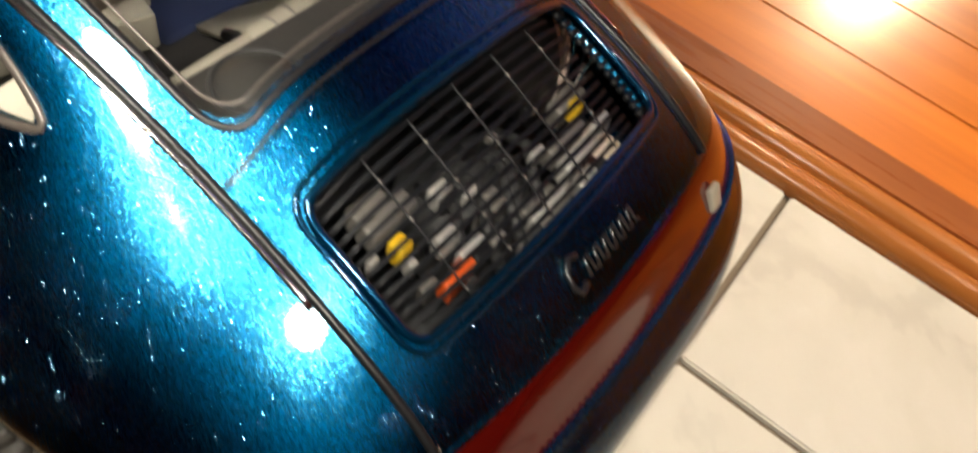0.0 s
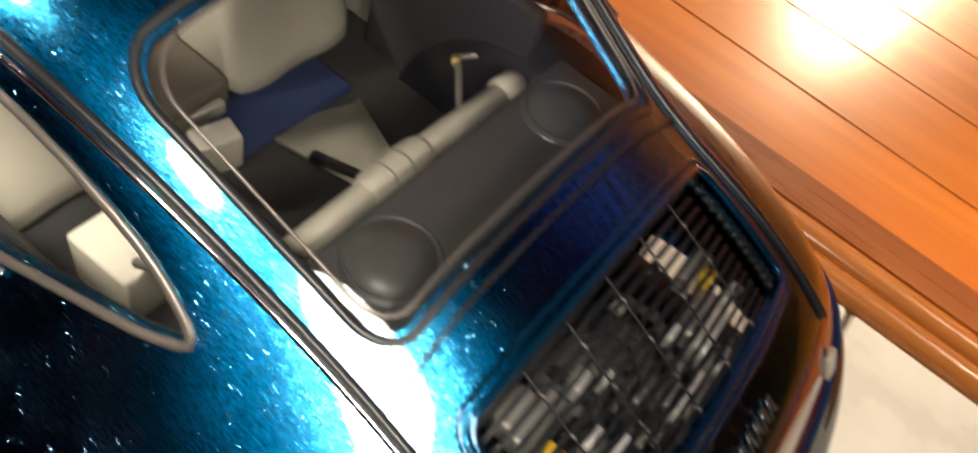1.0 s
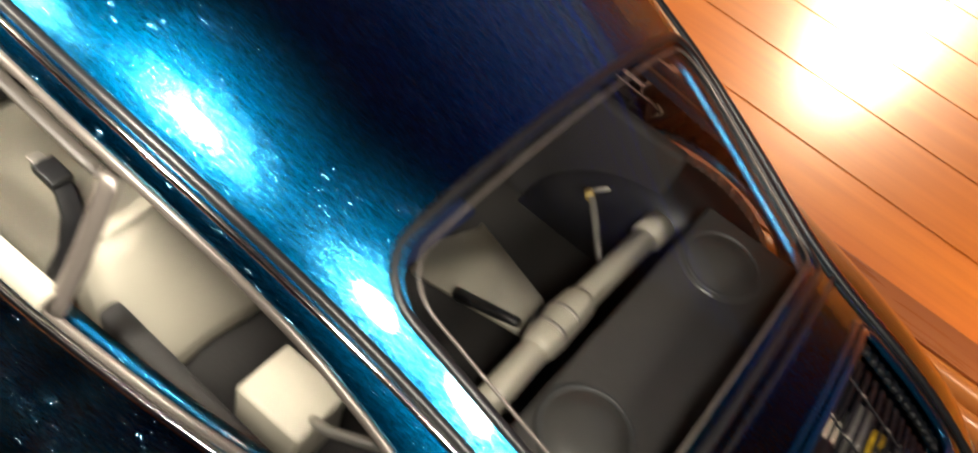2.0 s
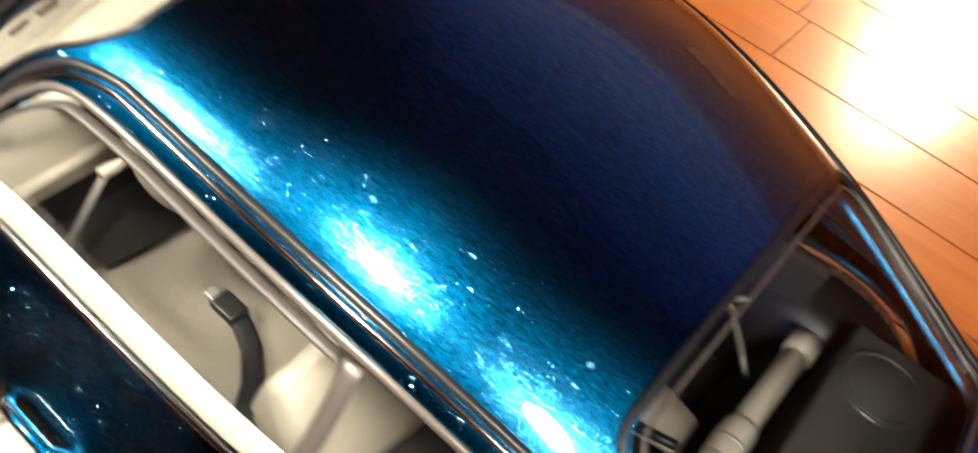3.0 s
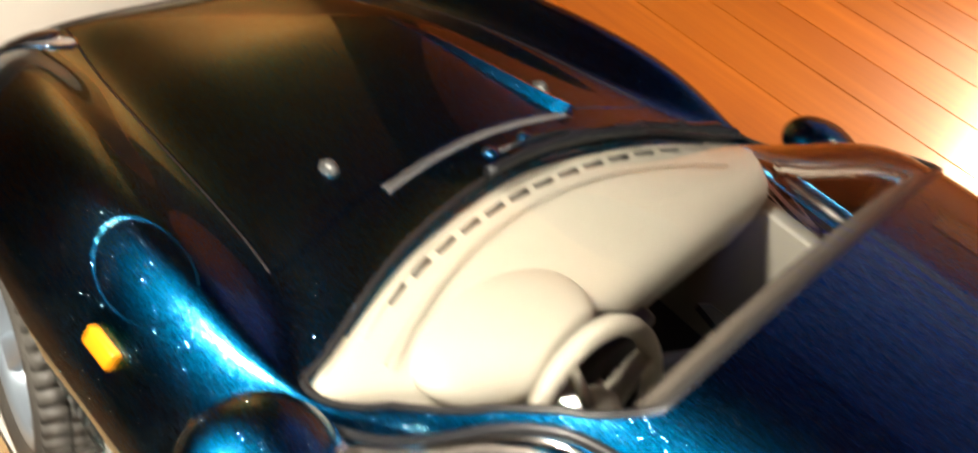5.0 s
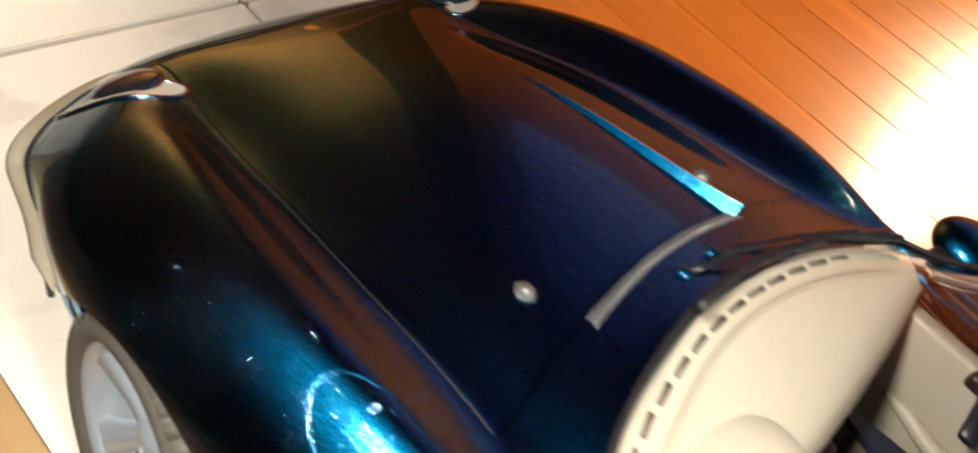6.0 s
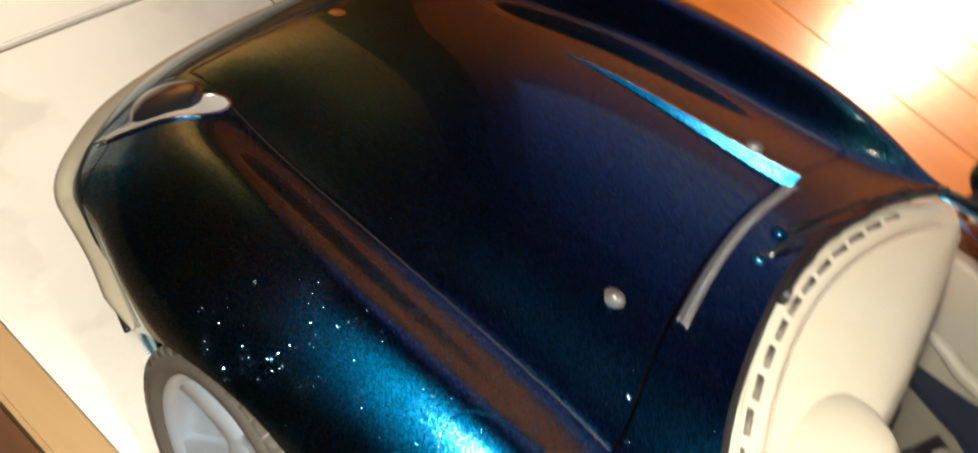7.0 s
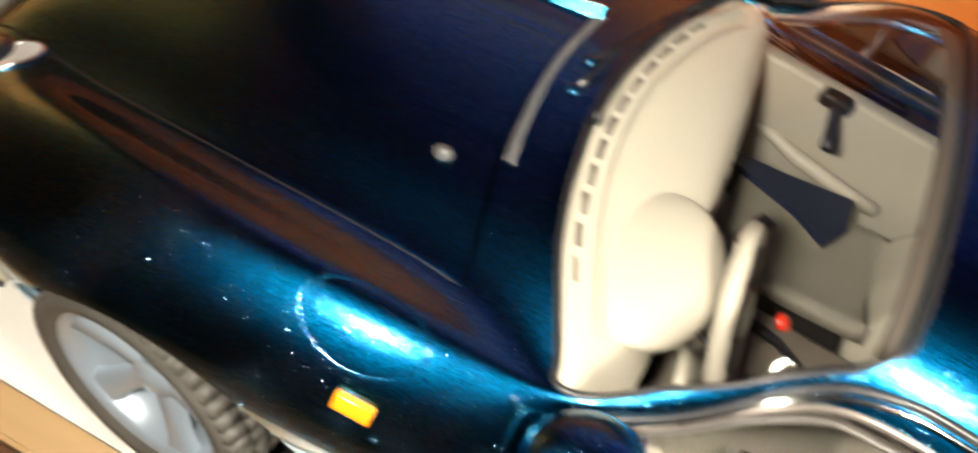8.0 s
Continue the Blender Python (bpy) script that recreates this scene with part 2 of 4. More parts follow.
    p.inputs["Specular IOR Level"].default_value = .25
    return m


def marble_stone(name):
    m = bpy.data.materials.new(name)
    m.use_nodes = True
    nt = m.node_tree
    p = nt.nodes["Principled BSDF"]
    co = nt.nodes.new("ShaderNodeTexCoord")
    warp = nt.nodes.new("ShaderNodeTexNoise")
    warp.inputs["Scale"].default_value, warp.inputs["Detail"].default_value = 6, 6
    nt.links.new(co.outputs["Object"], warp.inputs["Vector"])
    mad = nt.nodes.new("ShaderNodeVectorMath")
    mad.operation, mad.inputs[1].default_value = "MULTIPLY_ADD", (.25, .25, .25)
    nt.links.new(warp.outputs["Color"], mad.inputs[0])
    nt.links.new(co.outputs["Object"], mad.inputs[2])
    vein = nt.nodes.new("ShaderNodeTexWave")
    vein.bands_direction = "DIAGONAL"
    vein.inputs["Scale"].default_value, vein.inputs["Distortion"].default_value = 2.4, 9
    vein.inputs["Detail"].default_value, vein.inputs["Detail Scale"].default_value = 5, 2.2
    nt.links.new(mad.outputs[0], vein.inputs["Vector"])
    r = nt.nodes.new("ShaderNodeValToRGB")
    r.color_ramp.elements[0].position, r.color_ramp.elements[0].color = 0, (.67, .64, .58, 1)
    r.color_ramp.elements[1].position, r.color_ramp.elements[1].color = .07, (.74, .71, .64, 1)
    e = r.color_ramp.elements.new(.5)
    e.color = (.79, .76, .70, 1)
    nt.links.new(vein.outputs["Fac"], r.inputs[0])
    cloud = nt.nodes.new("ShaderNodeTexNoise")
    cloud.inputs["Scale"].default_value, cloud.inputs["Detail"].default_value = 14, 8
    nt.links.new(co.outputs["Object"], cloud.inputs["Vector"])
    mix = nt.nodes.new("ShaderNodeMix")
    mix.data_type, mix.blend_type = "RGBA", "MULTIPLY"
    mix.inputs[0].default_value = .12
    nt.links.new(r.outputs[0], mix.inputs[6])
    nt.links.new(cloud.outputs["Fac"], mix.inputs[7])
    nt.links.new(mix.outputs[2], p.inputs["Base Color"])
    p.inputs["Roughness"].default_value = .22
    return m


PLANK = wood("plank_wood", (0.55, 0.145, 0.008), (0.76, 0.235, 0.018), .36, coat=.8)
TRIMW = wood("trim_wood", (0.26, 0.075, 0.016), (0.40, 0.13, 0.03), .28)
TANW = wood("tan_wood", (0.36, 0.22, 0.10), (0.46, 0.30, 0.15), .4)
BROWNW = wood("brown_wood", (0.05, 0.022, 0.01), (0.11, 0.045, 0.018), .4)
TRIMW2 = wood("bead_wood", (0.42, 0.14, 0.03), (0.58, 0.21, 0.05), .25)
MARBLE = marble_stone("marble")
GROUT = material("grout", (0.20, 0.16, 0.115), .8, grain=.3, size=80, relief=.5)
WALLP = material("wall_paint", (0.36, 0.21, 0.085), .75, grain=.08, size=4)
CEIL = material("ceiling_paint", (0.12, 0.095, 0.07), .8, grain=.06, size=4)
DARKWALL = material("dark_wall", (0.34, 0.085, 0.016), .6, grain=.2, size=6)
SKYGLOW = bpy.data.materials.new("dusk_sky")
SKYGLOW.use_nodes = True
SKYGLOW.node_tree.nodes["Principled BSDF"].inputs["Base Color"].default_value = (0.02, 0.03, 0.08, 1)
SKYGLOW.node_tree.nodes["Principled BSDF"].inputs["Emission Color"].default_value = (0.13, 0.16, 1.0, 1)
SKYGLOW.node_tree.nodes["Principled BSDF"].inputs["Emission Strength"].default_value = 1.1
# added brown glow, matched to the wall so the opening mirrors no dark patch
HOLEGLOW = material("hole_glow", (0.02, 0.01, 0.004), .8)
HOLEGLOW.node_tree.nodes["Principled BSDF"].inputs["Emission Color"].default_value = (0.30, 0.075, 0.012, 1)
HOLEGLOW.node_tree.nodes["Principled BSDF"].inputs["Emission Strength"].default_value = 3.2
BLIND = material("blind_slat", (0.32, 0.36, 0.50), .5, grain=.1)

# ---- building helpers; the car is drawn in full-size metres and built at one eighth ----
S = 0.125


def mesh_object(name, verts, faces, mat, parent=None, label="", normals=None, smooth=True):
    me = bpy.data.meshes.new(name)
    me.from_pydata([tuple(v) for v in verts], [], [tuple(f) for f in faces])
    me.materials.append(mat)
    me.polygons.foreach_set("use_smooth", [smooth] * len(me.polygons))
    if normals is not None:
        me.normals_split_custom_set_from_vertices([tuple(n) for n in normals])
    ob = new(name, me)
    ob.parent = parent
    return tagged(ob, label)


def part(name, bm, mat, parent, label="", smooth=True):
    me = bpy.data.meshes.new(name)
    bm.to_mesh(me)
    bm.free()
    me.materials.append(mat)
    me.polygons.foreach_set("use_smooth", [smooth] * len(me.polygons))
    ob = new(name, me)
    ob.parent = parent
    return tagged(ob, label)


def pchip(vals, t):
    """Shape-keeping cubic through vals (n, k) at 0..n-1, read at the places t."""
    v = np.asarray(vals, float)
    d = np.diff(v, axis=0)
    m = np.zeros_like(v)
    a, b = d[:-1], d[1:]
    m[1:-1] = np.where(a * b > 0, 2 * a * b / np.where(np.abs(a + b) < 1e-12, 1, a + b), 0)
    m[0], m[-1] = d[0], d[-1]
    i = np.clip(t.astype(int), 0, len(v) - 2)
    f = (t - i)[:, None]
    return v[i] * (1 + 2 * f) * (1 - f) ** 2 + v[i + 1] * f * f * (3 - 2 * f) + m[i] * f * (1 - f) ** 2 + m[i + 1] * f * f * (f - 1)


def blurred(grid, axis, width):
    k = np.exp(-0.5 * (np.arange(-3 * width, 3 * width + 1) / width) ** 2)
    k /= k.sum()
    n = 3 * width
    g = np.moveaxis(grid, axis, 0)
    pad = np.concatenate([2 * g[:1] - g[n:0:-1], g, 2 * g[-1:] - g[-2:-n - 2:-1]])
    out = sum(w * pad[j:j + len(g)] for j, w in enumerate(k))
    return np.moveaxis(out, 0, axis)

# ---- the car's body: seven lines drawn from tail to nose, lofted ----
TOP = [(-2.13, .25), (-2.175, .44), (-2.085, .565), (-2.005, .69), (-1.78, .838), (-1.46, .985), (-1.2, 1.105), (-.95, 1.215), (-.48, 1.325),
       (0, 1.325), (.28, 1.155), (.55, .985), (.68, .955), (1.2, .885), (1.55, .77), (1.865, .63), (2.06, .46), (2.01, .2)]
MID = [(.3, -2.12, .25), (.3, -2.165, .44), (.27, -2.075, .565), (.23, -1.995, .688), (.23, -1.775, .832), (.225, -1.46, .97), (.235, -1.2, 1.09),
       (.245, -.95, 1.20), (.28, -.48, 1.305), (.28, 0, 1.305), (.31, .25, 1.14), (.37, .49, .965), (.3, .648, .94), (.3, 1.2, .862),
       (.27, 1.55, .748), (.24, 1.865, .634), (.3, 2.037, .46), (.3, 1.98, .2)]
EDGE = [(.56, -2.07, .25), (.59, -2.10, .44), (.51, -2.045, .56), (.445, -1.97, .67), (.435, -1.75, .795), (.425, -1.474, .888), (.45, -1.2, 1.015),
        (.478, -.95, 1.12), (.525, -.48, 1.225), (.515, 0, 1.235), (.60, .165, 1.078), (.658, .352, .935), (.568, .58, .91), (.525, 1.15, .815),
        (.47, 1.55, .70), (.415, 1.86, .634), (.51, 1.985, .46), (.51, 1.935, .2)]
CREST = [(.70, -1.95, .25), (.73, -1.96, .44), (.70, -1.94, .55), (.65, -1.89, .635), (.635, -1.68, .735), (.61, -1.42, .825), (.60, -1.2, .885),
         (.65, -.85, .885), (.685, -.45, .885), (.69, 0, .887), (.692, .24, .893), (.705, .42, .925), (.715, .70, .955), (.69, 1.2, .885),
         (.63, 1.55, .775), (.625, 1.768, .64), (.672, 1.91, .46), (.632, 1.84, .2)]
WIDE = [(.77, -1.68, .25), (.80, -1.72, .44), (.79, -1.72, .52), (.78, -1.68, .57), (.81, -1.5, .61), (.83, -1.25, .64), (.84, -1.0, .65),
        (.84, -.7, .66), (.84, -.35, .66), (.845, 0, .66), (.86, .2, .69), (.875, .42, .72), (.895, .70, .74), (.905, 1.15, .71),
        (.885, 1.425, .645), (.813, 1.67, .56), (.775, 1.812, .455), (.728, 1.713, .2)]
LOW = [(.75, -1.55, .25), (.79, -1.55, .36), (.80, -1.53, .42), (.81, -1.48, .43), (.825, -1.3, .42), (.835, -1.15, .42), (.84, -.9, .42),
       (.835, -.6, .42), (.835, -.3, .42), (.835, 0, .42), (.84, .2, .42), (.85, .45, .42), (.87, .75, .42), (.885, 1.1, .42),
       (.87, 1.4, .4), (.803, 1.59, .38), (.763, 1.673, .34), (.728, 1.613, .2)]
LINES = [np.array([(0, y, z) for y, z in TOP])] + [np.array(a, float) for a in (MID, EDGE, CREST, WIDE, LOW)]
LINES.append(LINES[-1] * (1, 1, 0) + (-.05, 0, .16))
N_S, N_P = 17, 6           # stations along, lines across
FS, FP = 24, 24            # master grid per station, per line
ts = np.linspace(0, N_S, N_S * FS + 1)
half = np.stack([pchip(line, ts) for line in LINES])                    # line, s, xyz
both = np.concatenate([half[:0:-1] * (-1, 1, 1), half])                 # from the left sill to the right
tp = np.linspace(0, 2 * N_P, 2 * N_P * FP + 1)
MASTER = pchip(both.reshape(len(both), -1), tp).reshape(len(tp), len(ts), 3)
MASTER = blurred(blurred(MASTER, 0, 5), 1, 6)
NORMAL = np.cross(np.gradient(MASTER, axis=0), np.gradient(MASTER, axis=1))
NORMAL /= np.linalg.norm(NORMAL, axis=-1, keepdims=True) + 1e-12
if NORMAL[N_P * FP, 8 * FS, 2] < 0:
    NORMAL = -NORMAL


def read(grid, p, s):
    """The grid read at p (-6..6, line number, left negative) and s (0..17, station)."""
    a, b = np.clip((np.asarray(p) + N_P) * FP, 0, len(tp) - 1.001), np.clip(np.asarray(s) * FS, 0, len(ts) - 1.001)
    i, j = a.astype(int), b.astype(int)
    f, g = (a - i)[..., None], (b - j)[..., None]
    return (grid[i, j] * (1 - f) + grid[i + 1, j] * f) * (1 - g) + (grid[i, j + 1] * (1 - f) + grid[i + 1, j + 1] * f) * g


def on_body(p, s, lift=0.0):
    n = read(NORMAL, p, s)
    return read(MASTER, p, s) + lift * n / np.linalg.norm(n, axis=-1, keepdims=True)


def rounded_box(p0, p1, s0, s1, r):
    """A signed test: negative inside a box of the body's own coordinates, with corners rounded by r."""
    def test(p, s):
        a, b = np.abs(p - (p0 + p1) / 2) - (p1 - p0) / 2 + r, np.abs(s - (s0 + s1) / 2) - (s1 - s0) / 2 + r
        return np.hypot(np.maximum(a, 0), np.maximum(b, 0)) + np.minimum(np.maximum(a, b), 0) - r
    return test


def outline(points, side=0, passes=2):
    """A signed test for a closed outline in the body's coordinates, corners cut round; side mirrors it to the left (-1)."""
    q = np.array(points, float)
    for _ in range(passes):
        nxt = np.roll(q, -1, 0)
        q = np.stack([.8 * q + .2 * nxt, .2 * q + .8 * nxt], 1).reshape(-1, 2)
    if side < 0:
        q = q * (-1, 1)

    def test(p, s):
        x, y = np.asarray(p, float), np.asarray(s, float)
        best, inside = np.full(x.shape, 9.0), np.zeros(x.shape, bool)
        for (ax, ay), (bx, by) in zip(q, np.roll(q, -1, 0)):
            ex, ey = bx - ax, by - ay
            u = np.clip(((x - ax) * ex + (y - ay) * ey) / (ex * ex + ey * ey + 1e-12), 0, 1)
            best = np.minimum(best, np.hypot(x - ax - u * ex, y - ay - u * ey))
            inside ^= ((ay > y) != (by > y)) & (x < ex * (y - ay) / (ey if ey else 1e-12) + ax)
        return np.where(inside, -best, best)
    return test


def oval(cx, cy, cz, rx, ry, rz, side):
    """A signed test: inside an egg in space, on one side of the car."""
    def test(p, s):
        q = read(MASTER, p, s)
        d = np.sqrt(((q[..., 0] - side * cx) / rx) ** 2 + ((q[..., 1] - cy) / ry) ** 2 + ((q[..., 2] - cz) / rz) ** 2) - 1
        return np.where(np.sign(p) == side, d, 9.0)
    return test


def round_hole(y, z, r, side):
    def test(p, s):
        q = read(MASTER, p, s)
        return np.where(np.sign(p) == side, np.hypot(q[..., 1] - y, q[..., 2] - z) - r, 1.0)
    return test


def cut_body(tests, step_p=12, step_s=12):
    """Cuts the body's sheet along all the tests' borders. Returns verts, normals, triangles and, for each, the number of the test it lies in (-1: none)."""
    ps, ss = np.linspace(-N_P, N_P, 2 * N_P * step_p + 1), np.linspace(0, N_S, N_S * step_s + 1)
    P, Q = np.meshgrid(ps, ss, indexing="ij")
    P, Q = P.copy(), Q.copy()
    fixed = np.zeros(P.shape, bool)
    for test in tests:
        F = test(P, Q)
        best, tp_, ts_ = np.full(P.shape, 9.0), P.copy(), Q.copy()
        for di, dj in ((1, 0), (-1, 0), (0, 1), (0, -1), ):
            G, PN, QN = np.roll(F, (-di, -dj), (0, 1)), np.roll(P, (-di, -dj), (0, 1)), np.roll(Q, (-di, -dj), (0, 1))
            ok = np.ones(P.shape, bool)
            ok[-1 if di == 1 else 0 if di == -1 else slice(0, 0), :] = False
            ok[:, -1 if dj == 1 else 0 if dj == -1 else slice(0, 0)] = False
            w = np.where(F - G != 0, F / np.where(F - G == 0, 1, F - G), 9)
            ok &= (F * G < 0) & (w <= 0.5) & (w < best) & ~fixed
            best = np.where(ok, w, best)
            tp_, ts_ = np.where(ok, P + w * (PN - P), tp_), np.where(ok, Q + w * (QN - Q), ts_)
        hit = best < 9
        P, Q, fixed = np.where(hit, tp_, P), np.where(hit, ts_, Q), fixed | hit
    n, m = P.shape
    idx = np.arange(n * m).reshape(n, m)
    a, b, c, d = idx[:-1, :-1].ravel(), idx[1:, :-1].ravel(), idx[1:, 1:].ravel(), idx[:-1, 1:].ravel()
    fx = fixed.ravel()
    other = fx[b] & fx[d]
    t1 = np.where(other[:, None], np.stack([a, b, d], 1), np.stack([a, b, c], 1))
    t2 = np.where(other[:, None], np.stack([b, c, d], 1), np.stack([a, c, d], 1))
    tris = np.concatenate([t1, t2])
    cp, cs = P.ravel()[tris].mean(1), Q.ravel()[tris].mean(1)
    which = np.full(len(tris), -1)
    for k, test in enumerate(tests):
        which = np.where((test(cp, cs) < 0) & (which < 0), k, which)
    p, q = P.ravel(), Q.ravel()
    nor = read(NORMAL, p, q)
    return read(MASTER, p, q), nor / np.linalg.norm(nor, axis=1, keepdims=True), tris, which, p, q


def skin(name, cut, pick, mat, parent, label="", gap=0.0, lip=0.0, lift=0.0):
    """One piece of the cut sheet as a mesh; its border drawn in by gap and turned down by lip."""
    verts, nor, tris, which, _, _ = cut
    tri = tris[np.isin(which, pick)]
    used, inv = np.unique(tri, return_inverse=True)
    tri, v, n = inv.reshape(-1, 3), verts[used].copy(), nor[used]
    fn = np.cross(v[tri[:, 1]] - v[tri[:, 0]], v[tri[:, 2]] - v[tri[:, 0]])
    flip = (fn * n[tri[:, 0]]).sum(1) < 0
    tri[flip] = tri[flip][:, ::-1]
    v = v + lift * n
    edges = {}
    for t in tri:
        for x, y in ((t[0], t[1]), (t[1], t[2]), (t[2], t[0])):
            edges[(x, y)] = 1
    rim = [(x, y) for x, y in edges if (y, x) not in edges]
    faces = [tuple(t) for t in tri]
    if gap or lip:
        away = {}
        for x, y in rim:
            out = np.cross(v[y] - v[x], n[x])
            out /= np.linalg.norm(out) + 1e-12
            away[x], away[y] = away.get(x, 0) + out, away.get(y, 0) + out
        for x, o in away.items():
            v[x] -= gap * o / (np.linalg.norm(o) + 1e-9)
    if lip:
        low, lowv, lown = {}, [], []
        for x, o in away.items():
            low[x] = len(v) + len(lowv)
            o = o / (np.linalg.norm(o) + 1e-9)
            lowv.append(v[x] - lip * n[x])
            lown.append(o)
        v, n = np.concatenate([v, lowv]), np.concatenate([n, lown])
        faces += [(y, x, low[x], low[y]) for x, y in rim]
    return mesh_object(name, v * S, faces, mat, parent, label, normals=n)



SIDE_GLASS = [(2.93, 10.2), (2.74, 9.98), (2.42, 9.45), (2.24, 8.95), (2.22, 8.5), (2.24, 7.0), (2.4, 6.2), (2.62, 5.78), (2.8, 6.1), (2.93, 6.9)]
FLAP = (.745, .715, .96)


def foot_wide(s):
    """The windscreen widens towards its foot."""
    return np.interp(s, [8.88, 9.05, 9.3, 9.7, 10.3, 10.8, 11.1], [1.0, 1.06, 1.11, 1.12, 1.07, 1.17, 1.18])


def windscreen_box(p, s):
    return rounded_box(-1.86, 1.86, 8.88, 11.09, .17)(p / foot_wide(s), s)


def lamp_band(side):
    """A slim lens along the fender's front end."""
    def test(p, s):
        u = (side * p - 1.98) / 1.2
        v = np.clip(u, 0, 1)
        h = .03 + .115 * np.sqrt(np.clip(1 - (2 * u - 1) ** 2, 0, 1))
        return np.maximum(np.abs(s - 14.47 - .2 * v - .8 * v ** 3) - h, (np.abs(u - .5) - .5) * 1.2)
    return test


TESTS = [
    windscreen_box,                      # 0 windscreen
    rounded_box(-1.72, 1.72, 5.10, 6.84, .26),                        # 1 rear window
    outline(SIDE_GLASS, 1), outline(SIDE_GLASS, -1),                 # 2, 3 side windows
    rounded_box(-2, 2, 12, 15, .06),                                 # 4 hood
    rounded_box(-1.68, 1.68, 3.68, 4.62, .16),                         # 5 grille opening in the engine lid
    rounded_box(-2, 2, 3.0, 4.93, .06),                              # 6 engine lid
    round_hole(1.07, .32, .40, 1), round_hole(1.07, .32, .40, -1),      # 7, 8 front wheel arches
    round_hole(-1.136, .31, .355, 1), round_hole(-1.136, .31, .355, -1),    # 9, 10 rear wheel arches
    oval(*FLAP, .072, .125, .2, -1),                                 # 11 filler flap
    lamp_band(1), lamp_band(-1),                                     # 12, 13 headlamps
    rounded_box(-3.3, 3.3, 2.0, 2.93, .1),                           # 14 red tail band
    rounded_box(2.98, 5.35, 7.9, 10.9, .15), rounded_box(-5.35, -2.98, 7.9, 10.9, .15),     # 15, 16 doors
    rounded_box(-9, 9, 15.25, 20, .05),                              # 17 front bumper
    rounded_box(-9, 9, -3, 1.97, .05),                               # 18 rear bumper
]
CUT = cut_body(TESTS, 14, 14)
car = tagged(new("model_car"), "dark blue metal-flake model sports coupe standing on white marble tiles", "model car")
skin("body_shell", CUT, [-1], PAINT, car, gap=.0025, lip=.035)
hood = skin("hood", CUT, [4], PAINT, car, gap=.006, lip=.035)
lid = skin("engine_lid", CUT, [6], PAINT, car, gap=.003, lip=.035)
skin("filler_flap", CUT, [11], PAINT, car, gap=.0025, lip=.02)
skin("door", CUT, [15], PAINT, car, gap=.003, lip=.03)
skin("door", CUT, [16], PAINT, car, gap=.003, lip=.03)
front_bumper = skin("front_bumper", CUT, [17], PAINT, car, gap=.002, lip=.03)
rear_bumper = skin("rear_bumper", CUT, [18], BUMPER, car, "dark rear bumper", gap=.001, lip=.02, lift=.012)
skin("tail_band", CUT, [14], RED, car, "dark red tail light band", gap=.002, lip=.02)
skin("windscreen", CUT, [0], GLASS, car, "clear windscreen", lift=-.004)
skin("rear_window", CUT, [1], REARGLASS, car, "clear rear window", lift=-.004)
for pick in (2, 3):
    skin("side_window", CUT, [pick], GLASS, car, "clear side window", lift=-.006)
for ob in car.children:
    if "window" in ob.name or "windscreen" in ob.name:
        ob.visible_shadow = False


# ---- small builders in the car's own metres ----
def scaled(bm):
    bmesh.ops.scale(bm, vec=(S, S, S), verts=bm.verts)
    return bm


def box(bm, x0, x1, y0, y1, z0, z1, bevel=0.0, turn=None, seg=2):
    made = bmesh.ops.create_cube(bm, size=1, matrix=Matrix.LocRotScale((0, 0, 0), None, (x1 - x0, y1 - y0, z1 - z0)))["verts"]
    if bevel:
        got = bmesh.ops.bevel(bm, geom=[e for e in bm.edges if all(v in made for v in e.verts)], offset=bevel, segments=seg, affect="EDGES", profile=.6)
        made = list({v for f in got["faces"] for v in f.verts} | {v for v in made if v.is_valid})
    m = Matrix.Translation(((x0 + x1) / 2, (y0 + y1) / 2, (z0 + z1) / 2))
    bmesh.ops.transform(bm, matrix=m @ turn.to_4x4() if turn else m, verts=made)
    return bm


def boxed(*a, **k):
    return scaled(box(bmesh.new(), *a, **k))


def tube(bm, pts, r, sides=8, closed=False, flat=1.0, caps=True):
    """A round (or flattened) rod along points."""
    pts = [Vector(p) for p in pts]
    n, rings = len(pts), []
    up = Vector((0, 0, 1))
    for i, p in enumerate(pts):
        a = pts[(i - 1) % n] if closed or i else p
        b = pts[(i + 1) % n] if closed or i < n - 1 else p
        d = (b - a).normalized()
        if abs(d.dot(up)) > .95:
            up = Vector((1, 0, 0))
        u = d.cross(up).normalized()
        w = u.cross(d)
        up = w
        rad = r[i] if isinstance(r, (list, tuple)) else r
        rings.append([bm.verts.new(p + rad * (math.cos(t) * u + flat * math.sin(t) * w)) for t in (2 * math.pi * k / sides for k in range(sides))])
    for i in range(n if closed else n - 1):
        p, q = rings[i], rings[(i + 1) % n]
        for k in range(sides):
            bm.faces.new((p[k], p[(k + 1) % sides], q[(k + 1) % sides], q[k]))
    if caps and not closed:
        bm.faces.new(rings[0][::-1])
        bm.faces.new(rings[-1])
    return bm


def tubed(pts, r, **k):
    return scaled(tube(bmesh.new(), pts, r, **k))


